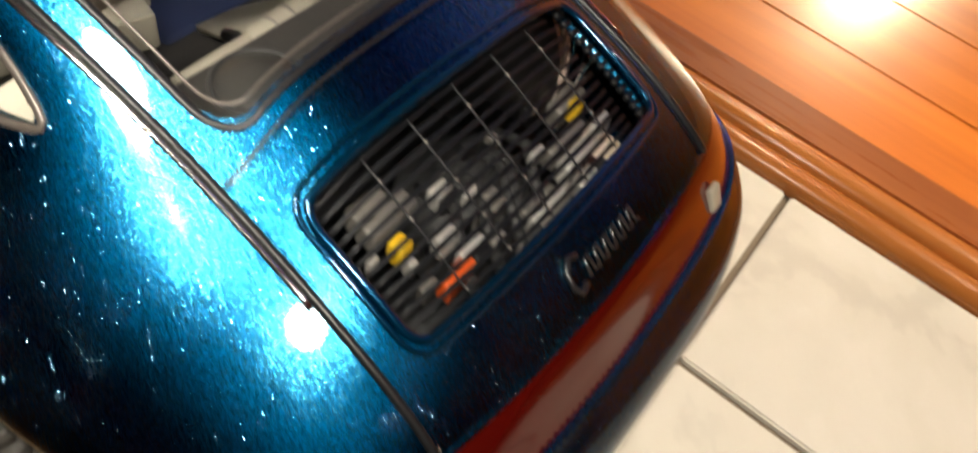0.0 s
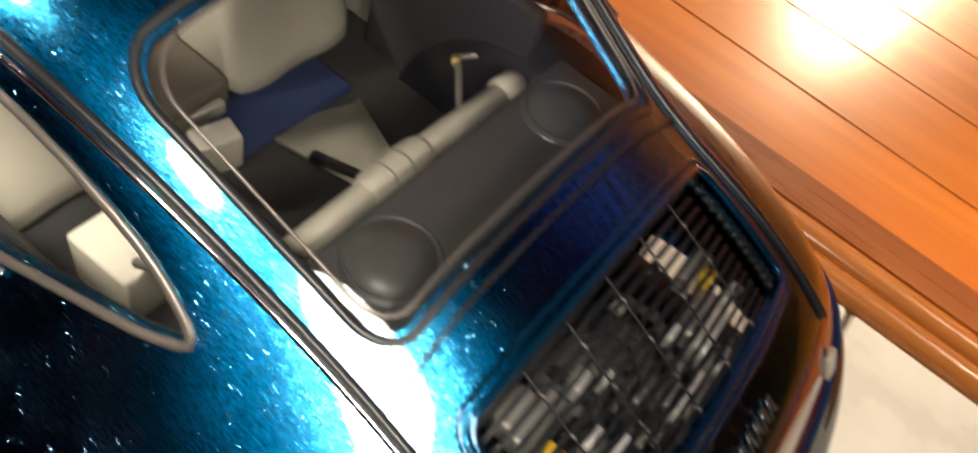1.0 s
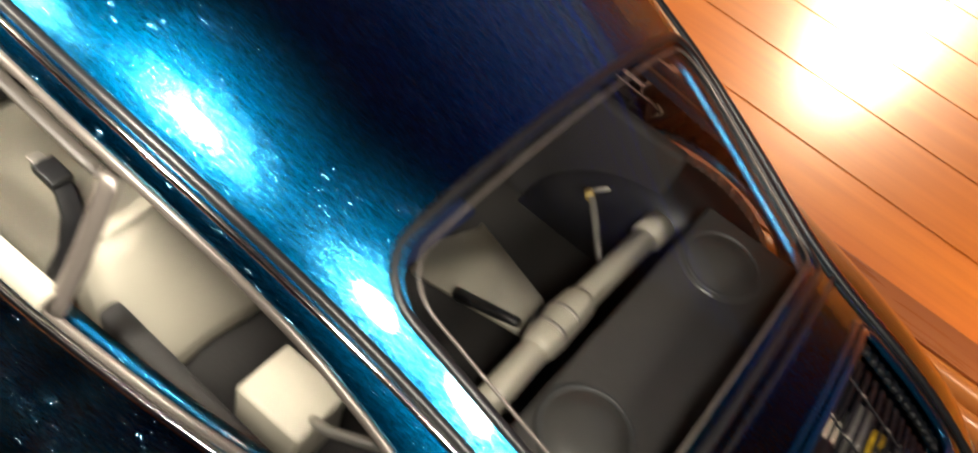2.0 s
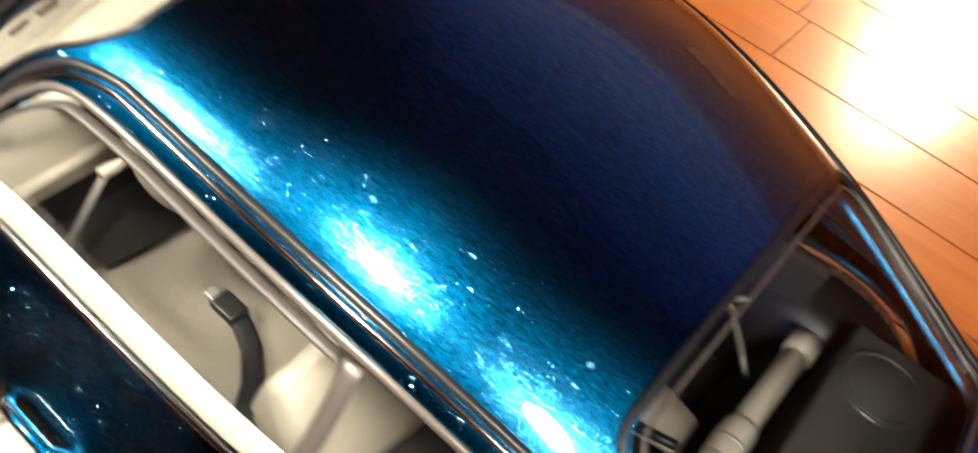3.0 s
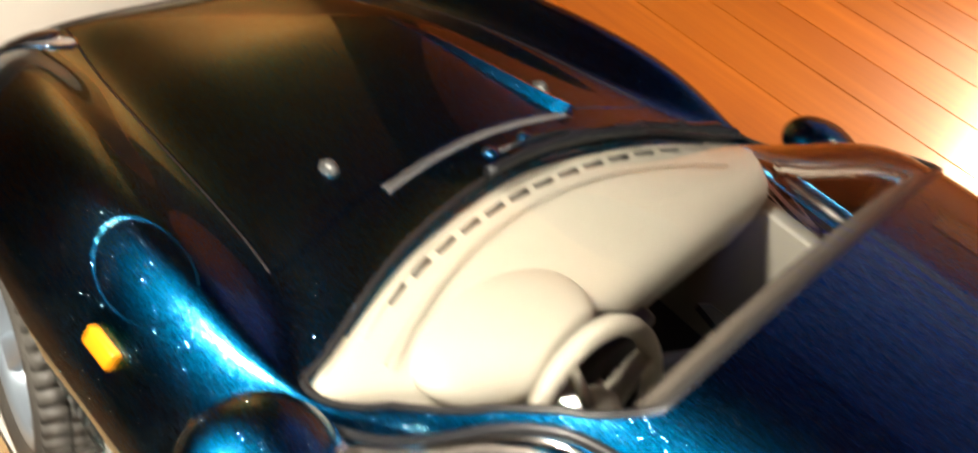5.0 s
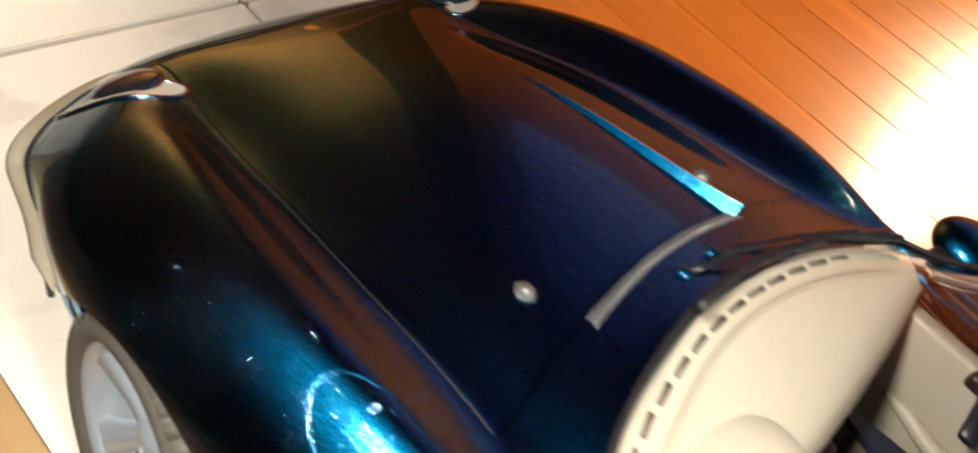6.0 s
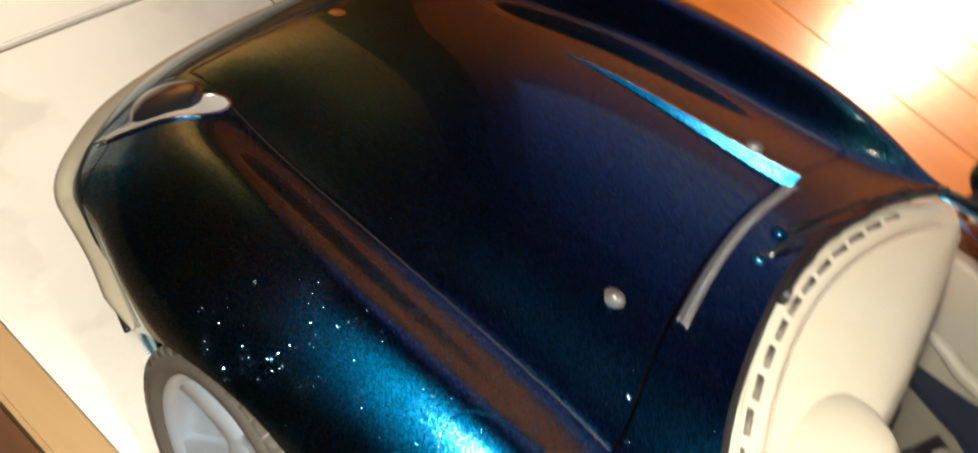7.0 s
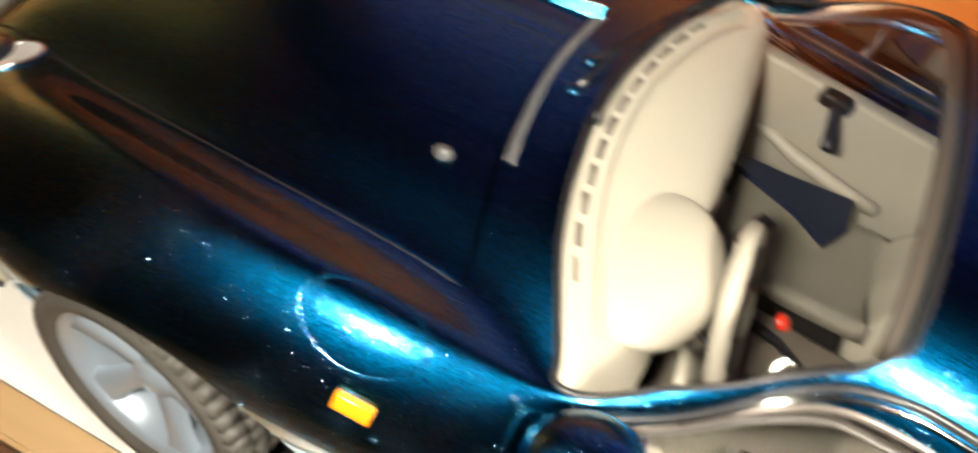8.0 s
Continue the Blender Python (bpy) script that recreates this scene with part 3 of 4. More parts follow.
def lathe(bm, profile, m, steps=32):
    """Turns (radius, height) pairs round the local z axis, placed by the matrix m."""
    rings = []
    for r, h in profile:
        rings.append([bm.verts.new(m @ Vector((r * math.cos(2 * math.pi * k / steps), r * math.sin(2 * math.pi * k / steps), h))) for k in range(steps)])
    for a, b in zip(rings, rings[1:]):
        for k in range(steps):
            bm.faces.new((a[k], a[(k + 1) % steps], b[(k + 1) % steps], b[k]))
    return bm


def along(p_s, lift=0.0, n=None):
    """Points on the body along a path in its own coordinates, evenly filled."""
    q = np.array(p_s, float)
    n = n or 12 * (len(q) - 1)
    t = np.linspace(0, len(q) - 1, n)
    i = np.clip(t.astype(int), 0, len(q) - 2)
    f = (t - i)[:, None]
    q = q[i] * (1 - f) + q[i + 1] * f
    return on_body(q[:, 0], q[:, 1], lift)


def loop_of(points, side=1, passes=2, grow=0.0):
    q = np.array(points, float)
    for _ in range(passes):
        nxt = np.roll(q, -1, 0)
        q = np.stack([.8 * q + .2 * nxt, .2 * q + .8 * nxt], 1).reshape(-1, 2)
    fill = []
    for a, b in zip(q, np.roll(q, -1, 0)):
        k = max(1, int(np.hypot(*(b - a)) / .12))
        fill += [a + (b - a) * j / k for j in range(k)]
    fill = np.array(fill) * (side, 1)
    return fill


def rounded_loop(p0, p1, s0, s1, r, n=6):
    pts = []
    for cx, cy, a0 in ((p1 - r, s1 - r, 0), (p0 + r, s1 - r, 90), (p0 + r, s0 + r, 180), (p1 - r, s0 + r, 270)):
        pts += [(cx + r * math.cos(radians(a0 + 90 * k / n)), cy + r * math.sin(radians(a0 + 90 * k / n))) for k in range(n + 1)]
    fill = []
    for a, b in zip(pts, pts[1:] + pts[:1]):
        k = max(1, int(math.hypot(b[0] - a[0], b[1] - a[1]) / .1))
        fill += [(a[0] + (b[0] - a[0]) * j / k, a[1] + (b[1] - a[1]) * j / k) for j in range(k)]
    return np.array(fill)

# ---- car: seams, trims and glass edges ----
SEAL = [(2.95, 10.25), (2.73, 10.03), (2.40, 9.48), (2.22, 8.97), (2.20, 8.5), (2.22, 7.0), (2.38, 6.2), (2.62, 5.72), (2.82, 6.05), (2.95, 6.9)]
for side in (1, -1):
    q = loop_of(SEAL, side)
    part("window_trim", tubed(on_body(q[:, 0], q[:, 1], .002), .0075, closed=True, flat=.7), TRIM, car, "satin grey side window trim")
    part("roof_gutter", tubed(along([(2.02 * side, s) for s in (3.0, 4, 4.95, 6, 7, 8, 8.7)] + [(2.1 * side, 9.0), (2.25 * side, 9.42), (2.5 * side, 9.95), (2.66 * side, 10.3)], .003, 130), .0085), BLACK, car, "black roof gutter")
    part("gutter_bead", tubed(along([(2.08 * side, s) for s in (4.2, 5.1, 6, 7, 8, 8.7)] + [(2.16 * side, 9.0), (2.31 * side, 9.42), (2.56 * side, 9.95), (2.72 * side, 10.27)], .006, 110), .0055, sides=6), CHROME, car, "thin bright gutter bead")
    part("centre_post", tubed(along([(2.26 * side, 7.62), (2.93 * side, 7.52)], .0, 10), .017, flat=.5), TRIM, car, "grey post between the side windows")
    part("sill_trim", tubed(along([(2.985 * side, 10.3), (3.0 * side, 9), (3.0 * side, 7.6), (2.97 * side, 6.6)], .006, 60), .009, sides=6), CHROME, car, "bright window sill strip")
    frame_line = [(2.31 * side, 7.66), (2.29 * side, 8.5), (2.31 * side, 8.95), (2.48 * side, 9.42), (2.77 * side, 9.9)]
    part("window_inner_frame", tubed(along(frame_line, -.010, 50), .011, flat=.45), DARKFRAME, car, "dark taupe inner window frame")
    # broad cream rail along the window's foot
    rail = bmesh.new()
    rows = [[rail.verts.new(c) for c in on_body(side * np.array([2.825, 2.83, 2.845, 2.935, 2.955, 2.96]), np.full(6, s), np.array([[-.004], [.012], [.016], [.014], [.010], [-.004]]))] for s in np.linspace(7.55, 10.2, 60)]
    for a, b in zip(rows, rows[1:]):
        for i in range(5):
            rail.faces.new((a[i], a[i + 1], b[i + 1], b[i]))
    rail.faces.new(rows[0])
    rail.faces.new(rows[-1])
    part("door_rail", scaled(rail), WHITE, car, "cream door top rail")
q = rounded_loop(-1.88, 1.88, 8.86, 11.11, .19)
q[:, 0] *= foot_wide(q[:, 1])
part("windscreen_seal", tubed(on_body(q[:, 0], q[:, 1], .001), .007, closed=True, flat=.7), BLACK, car, "thin black windscreen seal")
header = bmesh.new()
rows = [[header.verts.new(c) for c in on_body(np.full(4, p), np.array([8.82, 8.86, 8.94, 8.96]), np.array([[-.03], [-.022], [-.020], [-.032]]))] for p in np.linspace(-1.86, 1.86, 40)]
for a, b in zip(rows, rows[1:]):
    for i in range(3):
        header.faces.new((a[i], a[i + 1], b[i + 1], b[i]))
    header.faces.new((a[3], a[0], b[0], b[3]))
header.faces.new(rows[0])
header.faces.new(rows[-1])
part("header_lining", scaled(header), LINING, car, "taupe lining under the roof's front edge")
q = rounded_loop(-1.76, 1.76, 5.06, 6.88, .28)
part("rear_window_seal", tubed(on_body(q[:, 0], q[:, 1], .002), .008, closed=True, flat=.7), BLACK, car, "black rear window seal")
q = rounded_loop(-1.66, 1.66, 5.15, 6.80, .26)
part("rear_window_bead", tubed(on_body(q[:, 0], q[:, 1], .001), .003, closed=True, sides=6), TRIM, car, "thin satin rear window bead")

# ---- car: front details ----
for side in (1, -1):
    bm = bmesh.new()
    c = Vector((side * .3215, .773, .928))
    lathe(bm, [(0, .012), (.009, .010), (.016, .002), (.021, -.014)], Matrix.Translation(c) @ Matrix.Rotation(radians(25), 4, "X") @ Matrix.Diagonal((1, 1.25, 1, 1)), 7)
    part("washer_nozzle", scaled(bm), NOZZLE, car, "small bright washer nozzle")
    # wiper: spindle cap, arm and blade
    piv = Vector((.031 + side * .0545, .617, .945))
    # blue colour puts the cyan glint on the spindle
    part("wiper_spindle", scaled(lathe(bmesh.new(), [(0, .035), (.014, .033), (.02, .02), (.021, -.02)], Matrix.Translation(piv), 16)), BLUEGLOSS, car, "wiper spindle, its cyan glint put in as blue gloss")
    end = on_body(np.array([1.1 + .45 * side]), np.array([10.93]), .03)[0]
    mid_ = piv.lerp(Vector(end), .5) + Vector((0, .015, .022))
    part("wiper_arm", tubed([piv + Vector((0, 0, .022)), piv.lerp(mid_, .5) + Vector((0, 0, .012)), mid_, Vector(end) + Vector((0, 0, .012))], [.009, .007, .006, .005], flat=.6), GLOSSB, car, "black wiper arm")
    blade = along([(.75 + .45 * side - .6, 11.02), (1.0 + .45 * side - .2, 11.0), (1.35 + .4 * side, 10.92)], .022, 16)
    part("wiper_blade", tubed(blade, [.008 + .004 * (i % 4 == 0) for i in range(16)], flat=1.5), SLATB, car, "black rubber wiper blade")
    # headlamp: pale lens, dark cap, rim
    skin("headlamp_lens", CUT, [12 if side > 0 else 13], LAMPW, car, "pale translucent headlamp lens", gap=.002, lip=.012, lift=.003)
    q, n = on_body(np.array([2.52 * side]), np.array([14.93]), -.004)[0], read(NORMAL, np.array([2.52 * side]), np.array([14.93]))[0]
    m = Matrix.Translation(Vector(q)) @ Vector(n).to_track_quat("Z", "Y").to_matrix().to_4x4()
    part("lamp_cap", scaled(lathe(bmesh.new(), [(0, .018), (.04, .016), (.07, .009), (.085, 0), (.085, -.01)], m, 32)), GLOSSB, car, "dark gloss cap ahead of the headlamp")
    ang = np.linspace(0, 2 * np.pi, 60, endpoint=False)
    test = TESTS[12 if side > 0 else 13]
    rim = []
    for a in ang:                       # walk out from the lens's middle to its border
        d = np.linspace(0, 2.2, 400)
        pp, ss = side * (2.6 + d * np.cos(a)), 14.69 + d * np.sin(a)
        k = int(np.argmax(test(pp, ss) > 0))
        rim.append(on_body(pp[k:k + 1], ss[k:k + 1], .003)[0])
    part("headlamp_rim", tubed(rim, .004, closed=True, sides=6), CHROME, car, "bright headlamp rim")
for side in (1, -1):                   # rolled edges of the engine lid
    part("lid_edge", tubed(along([(1.965 * side, 3.06), (1.965 * side, 4), (1.965 * side, 4.88)], -.003, 40), .0035, sides=8), PAINT, lid)
for side in (1, -1):                   # black seams along the hood
    part("hood_seam", tubed(along([(2.0 * side, 12.02), (2.0 * side, 13), (2.0 * side, 14), (2.0 * side, 14.97)], -.004, 60), .0045, sides=6), SLATB, car)
part("hood_badge", scaled(lathe(bmesh.new(), [(0, .010), (.016, .009), (.024, .005), (.027, 0)], Matrix.Translation((0, 1.80, .655)) @ Matrix.Rotation(radians(-22), 4, "X") @ Matrix.Diagonal((1, 1.3, 1, 1)), 14)), GOLD, hood, "small gold hood badge")
# air slots behind the hood: a strip of fine ribs
strip = bmesh.new()
for k in range(84):
    p = -.88 + 1.76 * k / 83
    a, b = on_body(np.array([p, p]), np.array([11.895, 11.965]), .001)
    tube(strip, [a, b], .0017, sides=5)
for s in (11.89, 11.97):
    tube(strip, on_body(np.linspace(-.9, .9, 40), np.full(40, s), .001), .0018, sides=5)
part("cowl_grille", scaled(strip), MESHGREY, car, "grey ribbed air grille strip")
flap_line = []
for a in np.linspace(0, 2 * np.pi, 48, endpoint=False):
    d = np.linspace(0, 1.2, 300)
    pp, ss = -3.1 + d * np.cos(a), 12.0 + d * np.sin(a)
    k = int(np.argmax(TESTS[11](pp, ss) > 0))
    flap_line.append(on_body(pp[k:k + 1], ss[k:k + 1], -.004)[0])
# gap ring in blue gloss: the flap's cyan edge glints put into colour
part("flap_glint", tubed(flap_line, .0026, closed=True, sides=6), BLUEGLOSS, car)
for side in (1, -1):
    q = on_body(np.array([-3.63 * -side]), np.array([11.86]), .004)[0]
    n = read(NORMAL, np.array([-3.72 * -side]), np.array([11.86]))[0]
    ahead = on_body(np.array([-3.62 * -side, -3.62 * -side]), np.array([11.75, 11.98]))
    fore = Vector(ahead[1] - ahead[0]).normalized()
    up = Vector(n).normalized()
    rot = Matrix((fore.cross(up).normalized(), fore, up)).transposed()
    bm = box(bmesh.new(), -.018, .018, -.038, .038, -.008, .012, .005)
    bmesh.ops.transform(bm, matrix=Matrix.Translation(Vector(q)) @ rot.to_4x4(), verts=bm.verts)
    part("side_marker", scaled(bm), AMBER, car, "amber side marker lamp")
# bumper strip and dark lip
def at_height(side, s, z):
    """Where the flank stands at a height, ahead of the wheel."""
    p = np.linspace(5.0, .0, 300)
    h = on_body(p * side, np.full(300, s))[:, 2]
    return (float(p[int(np.argmax(h > z))]) * side, s)


bl = [at_height(-1, s, .50) for s in (14.15, 14.5, 14.9, 15.3, 15.6)] + [(-2.6, 15.86), (-1.5, 16.02), (0, 16.05), (1.5, 16.02), (2.6, 15.86)] + [at_height(1, s, .50) for s in (15.6, 15.3, 14.9, 14.5, 14.15)]
lip = [at_height(-1, s, .44) for s in (14.3, 14.6, 14.9, 15.3, 15.6)] + [(-2.6, 16.0), (-1.5, 16.12), (0, 16.14), (1.5, 16.12), (2.6, 16.0)] + [at_height(1, s, .44) for s in (15.6, 15.3, 14.9, 14.6, 14.3)]
part("bumper_lip", tubed(along(lip, .014, 160), .007, sides=6), SLATB, front_bumper, "thin black bumper lip")
part("bumper_strip", tubed(along(bl, .006, 160), [.004 + .022 * min(1, i / 12, (159 - i) / 12) for i in range(160)], flat=.6), LEDGESHEEN, front_bumper, "bumper ledge, marble's reflection put into its pale colour")
bl = [(-4.7, 14.3), (-4.3, 15.0), (-3.75, 15.4), (-3.2, 15.62), (-2.6, 15.4), (-2.1, 15.1), (0, 15.1), (2.1, 15.1), (2.6, 15.4), (3.2, 15.62), (3.75, 15.4), (4.3, 15.0), (4.7, 14.3)]
part("bumper_gap", tubed(along(bl, -.002, 180), .006, sides=6), BLACK, front_bumper)
# rear details
part("lid_seam", tubed(along([(-1.98, 4.955), (-1, 4.955), (0, 4.955), (1, 4.955), (1.98, 4.955)], -.002, 80), .0045, sides=6), BLACK, car)
for side in (1, -1):
    q = on_body(np.array([1.72 * side]), np.array([2.35]), .006)[0]
    part("tail_reflector", boxed(q[0] - .022, q[0] + .022, q[1] - .008, q[1] + .008, q[2] - .03, q[2] + .03, .006, turn=Matrix.Rotation(radians(-30), 3, "X")), WHITE, car, "small white tail reflector")
# bright script on the lid, drawn as plain strokes
def stroke(pts, r=.004):
    q = np.array(pts, float)
    part("script_stroke", tubed(on_body((.035 + q[:, 0]) / .235, 3.32 + q[:, 1] / .24, .005), r, sides=6), SCRIPT, lid, "bright script stroke")
stroke([(-.075, .028), (-.095, .034), (-.115, .018), (-.118, -.012), (-.105, -.03), (-.085, -.022)], .006)
for k in range(6):
    x = -.07 + .03 * k
    stroke([(x, -.02), (x + .006, .012), (x + .016, .014), (x + .018, -.016), (x + .028, -.018)])

# ---- engine grille in the lid ----
for grow, r in ((0, .009), (.07, .006)):
    q = rounded_loop(-1.68 - grow, 1.68 + grow, 3.68 - grow, 4.62 + grow * .9, .16 + grow * .5)
    part("grille_frame", tubed(on_body(q[:, 0], q[:, 1], .003), r, closed=True, flat=.8), BLUEGLOSS, lid, "raised blue grille frame")
for k in range(13):
    s = 3.73 + .070 * k
    a = on_body(np.linspace(-1.64, 1.33, 24), np.full(24, s), -.020)
    part("grille_slat", tubed(a, .0050, sides=6, flat=.9), SLATB, lid, "black grille slat")
    a = on_body(np.linspace(1.5, 1.64, 4), np.full(4, s), -.016)
    part("grille_slat", tubed(a, .0080, sides=6, flat=.9), SLATB, lid)
for x in (-.25, -.135, -.02, .095, .21):
    a = on_body(np.full(20, x / .232), np.linspace(3.71, 4.58, 20), -.010)
    part("grille_rib", tubed(a, .0022, sides=6), SLATB, lid)
    dots = bmesh.new()
    for q in a[1::5]:
        box(dots, q[0] - .002, q[0] + .002, q[1] - .005, q[1] + .005, q[2] + .0005, q[2] + .003)
    part("rib_clip", scaled(dots), GREYM, lid, "tiny grey clips")
engine = tagged(new("engine"), "small detailed engine block under the grille")
engine.parent = car
part("engine_tray", boxed(-.42, .42, -2.0, -1.42, .42, .45), SLATB, engine)
part("fan_housing", scaled(lathe(bmesh.new(), [(0, .03), (.06, .03), (.07, .0), (.13, .0), (.14, -.05), (.14, -.15)], Matrix.Translation((.0, -1.66, .68)), 36)), DARKGREY, engine, "round dark fan housing")
rnd = random.Random(5)
bits = [(-.205, -1.62, .70, .07, .022, GREYM), (-.215, -1.585, .70, .05, .018, GREYM), (-.235, -1.675, .70, .022, .016, YELLOW), (-.185, -1.765, .655, .05, .014, ORANGE),
        (.19, -1.765, .66, .07, .016, LIGHT), (.205, -1.725, .66, .075, .016, GREYM), (.27, -1.70, .69, .018, .012, YELLOW), (.05, -1.80, .655, .07, .014, LIGHT),
        (.285, -1.67, .67, .06, .02, GREYM), (-.15, -1.71, .67, .03, .016, LIGHT), (-.13, -1.75, .66, .04, .012, LIGHT)]
for x, y, z, w, d, mat in bits:
    x, y, z = x - .02, y - .025, z + .095
    part("engine_box", boxed(x - w * .8, x + w * .8, y - d, y + d, z - .05, z, .006, turn=Matrix.Rotation(rnd.uniform(-.06, .06), 3, "Z")), mat, engine)
for k in range(46):
    x, y, z = rnd.uniform(-.3, .28), rnd.uniform(-1.88, -1.62), rnd.uniform(.68, .77)
    w, d = rnd.uniform(.008, .03), rnd.uniform(.005, .014)
    part("engine_fitting", boxed(x - w, x + w, y - d, y + d, z - .04, z, .004), rnd.choice((GREYM, LIGHT, LIGHT, GREYM, DARKGREY, BLACK, BLACK)), engine)
for k in range(7):
    x = rnd.uniform(-.25, .2)
    part("engine_hose", tubed([(x, -1.85, .66), (x + .04, -1.76, .73), (x + .1, -1.7, .73), (x + .12, -1.6, .68)], .012), DARKGREY, engine)

# ---- mirrors ----
for side, mx, my, mz, size in ((1, .815, .225, .955, .85), (-1, .80, .262, .985, 1.0)):
    mir = tagged(new("side_mirror"), "dark blue door mirror")
    mir.parent = car
    bm = bmesh.new()
    bmesh.ops.create_icosphere(bm, subdivisions=4, radius=1)
    for v in bm.verts:
        v.co.y = max(v.co.y, -.55)
    bmesh.ops.transform(bm, matrix=Matrix.Translation((side * mx, my, mz)) @ Matrix.Rotation(radians(side * -12), 4, "Z") @ Matrix.Diagonal((.112 * size, .125 * size, .072 * size, 1)), verts=bm.verts)
    part("mirror_shell", scaled(bm), PAINT, mir)
    bm = box(bmesh.new(), -.082 * size, .082 * size, -.004, .004, -.045 * size, .045 * size, .003)
    bmesh.ops.transform(bm, matrix=Matrix.Translation((side * (mx - .015), my - .066 * size, mz)) @ Matrix.Rotation(radians(side * -12), 4, "Z"), verts=bm.verts)
    part("mirror_glass", scaled(bm), MIRROR, mir, "silvered mirror glass")
    part("mirror_foot", tubed([(side * .70, .27, .915), (side * .735, .265, .94), (side * .77, .26, .945)], [.04, .03, .03], flat=.6), BLACK, mir, "black mirror foot")

# door handles
for side in (1, -1):
    q = [on_body(np.array([3.75 * side]), np.array([s]), l)[0] for s, l in ((8.12, 0), (8.2, .03), (8.5, .03), (8.58, 0))]
    part("door_handle", tubed(q, .013, flat=.6), PAINT, car)

# ---- wheels ----
CAMBER = 7


def wheel(name, x, y, turn, side):
    wh = tagged(new(name), "treaded black tyre on a silver five-spoke rim")
    wh.parent = car
    R, W = .305, .115
    m = Matrix.Translation((x, y, .303)) @ Matrix.Rotation(radians(turn), 4, "Z") @ Matrix.Rotation(radians((90 - CAMBER) * side), 4, "Y")
    prof = [(.232, -W * .8), (.25, -W * .98), (.275, -W), (.292, -W * .86), (.297, -W * .7), (.297, W * .7), (.292, W * .86), (.275, W), (.25, W * .98), (.232, W * .8)]
    part("tyre", scaled(lathe(bmesh.new(), prof, m, 72)), RUBBER, wh, "black rubber tyre")
    tread = bmesh.new()
    for k in range(46):
        for row, (a, b) in enumerate(((-.92, -.5), (-.44, -.03), (.03, .44), (.5, .92))):
            t = 2 * math.pi * (k + .25 * (row % 2)) / 46
            half_t = 2 * math.pi / 46 * .43
            vs = []
            for rr in (.29, .313):
                for zz in (a * W, b * W):
                    for dt in (-half_t, half_t):
                        r2 = rr - (.012 if abs(zz) > .8 * W else 0)
                        vs.append(tread.verts.new(m @ Vector((r2 * math.cos(t + dt), r2 * math.sin(t + dt), zz))))
            for f in ((4, 5, 7, 6), (0, 1, 5, 4), (2, 6, 7, 3), (0, 4, 6, 2), (1, 3, 7, 5)):
                tread.faces.new([vs[i] for i in f])
    part("tread", scaled(tread), RUBBER, wh)
    m = m @ Matrix.Diagonal((1.08, 1.08, 1, 1))
    part("rim", scaled(lathe(bmesh.new(), [(.222, -W * .8), (.205, -W * .5), (.2, W * .2), (.206, W * .7), (.222, W * .84), (.214, W * .86), (.198, W * .7), (.19, W * .2), (.19, -W * .4)], m, 64)), RIM, wh, "silver rim")
    for k in range(5):
        bm = bmesh.new()
        spoke_m = m @ Matrix.Rotation(2 * math.pi * k / 5, 4, "Z")
        rows = []
        for r, w, h, d in ((.045, .034, W * .42, .03), (.1, .032, W * .5, .03), (.16, .04, W * .62, .026), (.2, .056, W * .7, .02)):
            rows.append([bm.verts.new(spoke_m @ Vector(c)) for c in ((r, -w, h - d), (r, -w * .7, h), (r, w * .7, h), (r, w, h - d))])
        for a, b in zip(rows, rows[1:]):
            for i in range(3):
                bm.faces.new((a[i], a[i + 1], b[i + 1], b[i]))
        part("spoke", scaled(bm), RIM, wh)
    part("hub_cap", scaled(lathe(bmesh.new(), [(0, W * .56), (.028, W * .55), (.036, W * .48), (.052, W * .44), (.06, W * .3)], m, 32)), RIM, wh)
    part("brake_disc", scaled(lathe(bmesh.new(), [(.05, -.02), (.17, -.02), (.17, -.035)], m, 40)), GREYM, wh, "grey brake disc")
    part("wheel_back", scaled(lathe(bmesh.new(), [(.0, -W * .6), (.205, -W * .6)], m, 40)), BLACK, wh)
    return wh


wheel("front_wheel", .79, 1.125, -6, 1)
wheel("front_wheel", -.795, 1.12, -7, -1)
wheel("rear_wheel", .76, -1.136, 0, 1)
wheel("rear_wheel", -.76, -1.136, 0, -1)
# underside and inner arches close the shell
part("underbody", boxed(-.72, .72, -2.0, 1.85, .15, .19, .01), BLACK, car, "black underbody")
for y in (1.136, -1.136):
    for side in (1, -1):
        arch = bmesh.new()
        front = y > 0
        m = Matrix.Translation((side * .66, 1.08 if front else y, .32)) @ Matrix.Rotation(radians(90 * side), 4, "Y")
        lathe(arch, [(.0, -.14), (.38, -.14), (.38, .12)] if front else [(.0, -.14), (.36, -.14), (.36, .05)], m, 40)
        part("wheel_arch_liner", scaled(arch), BLACK, car)

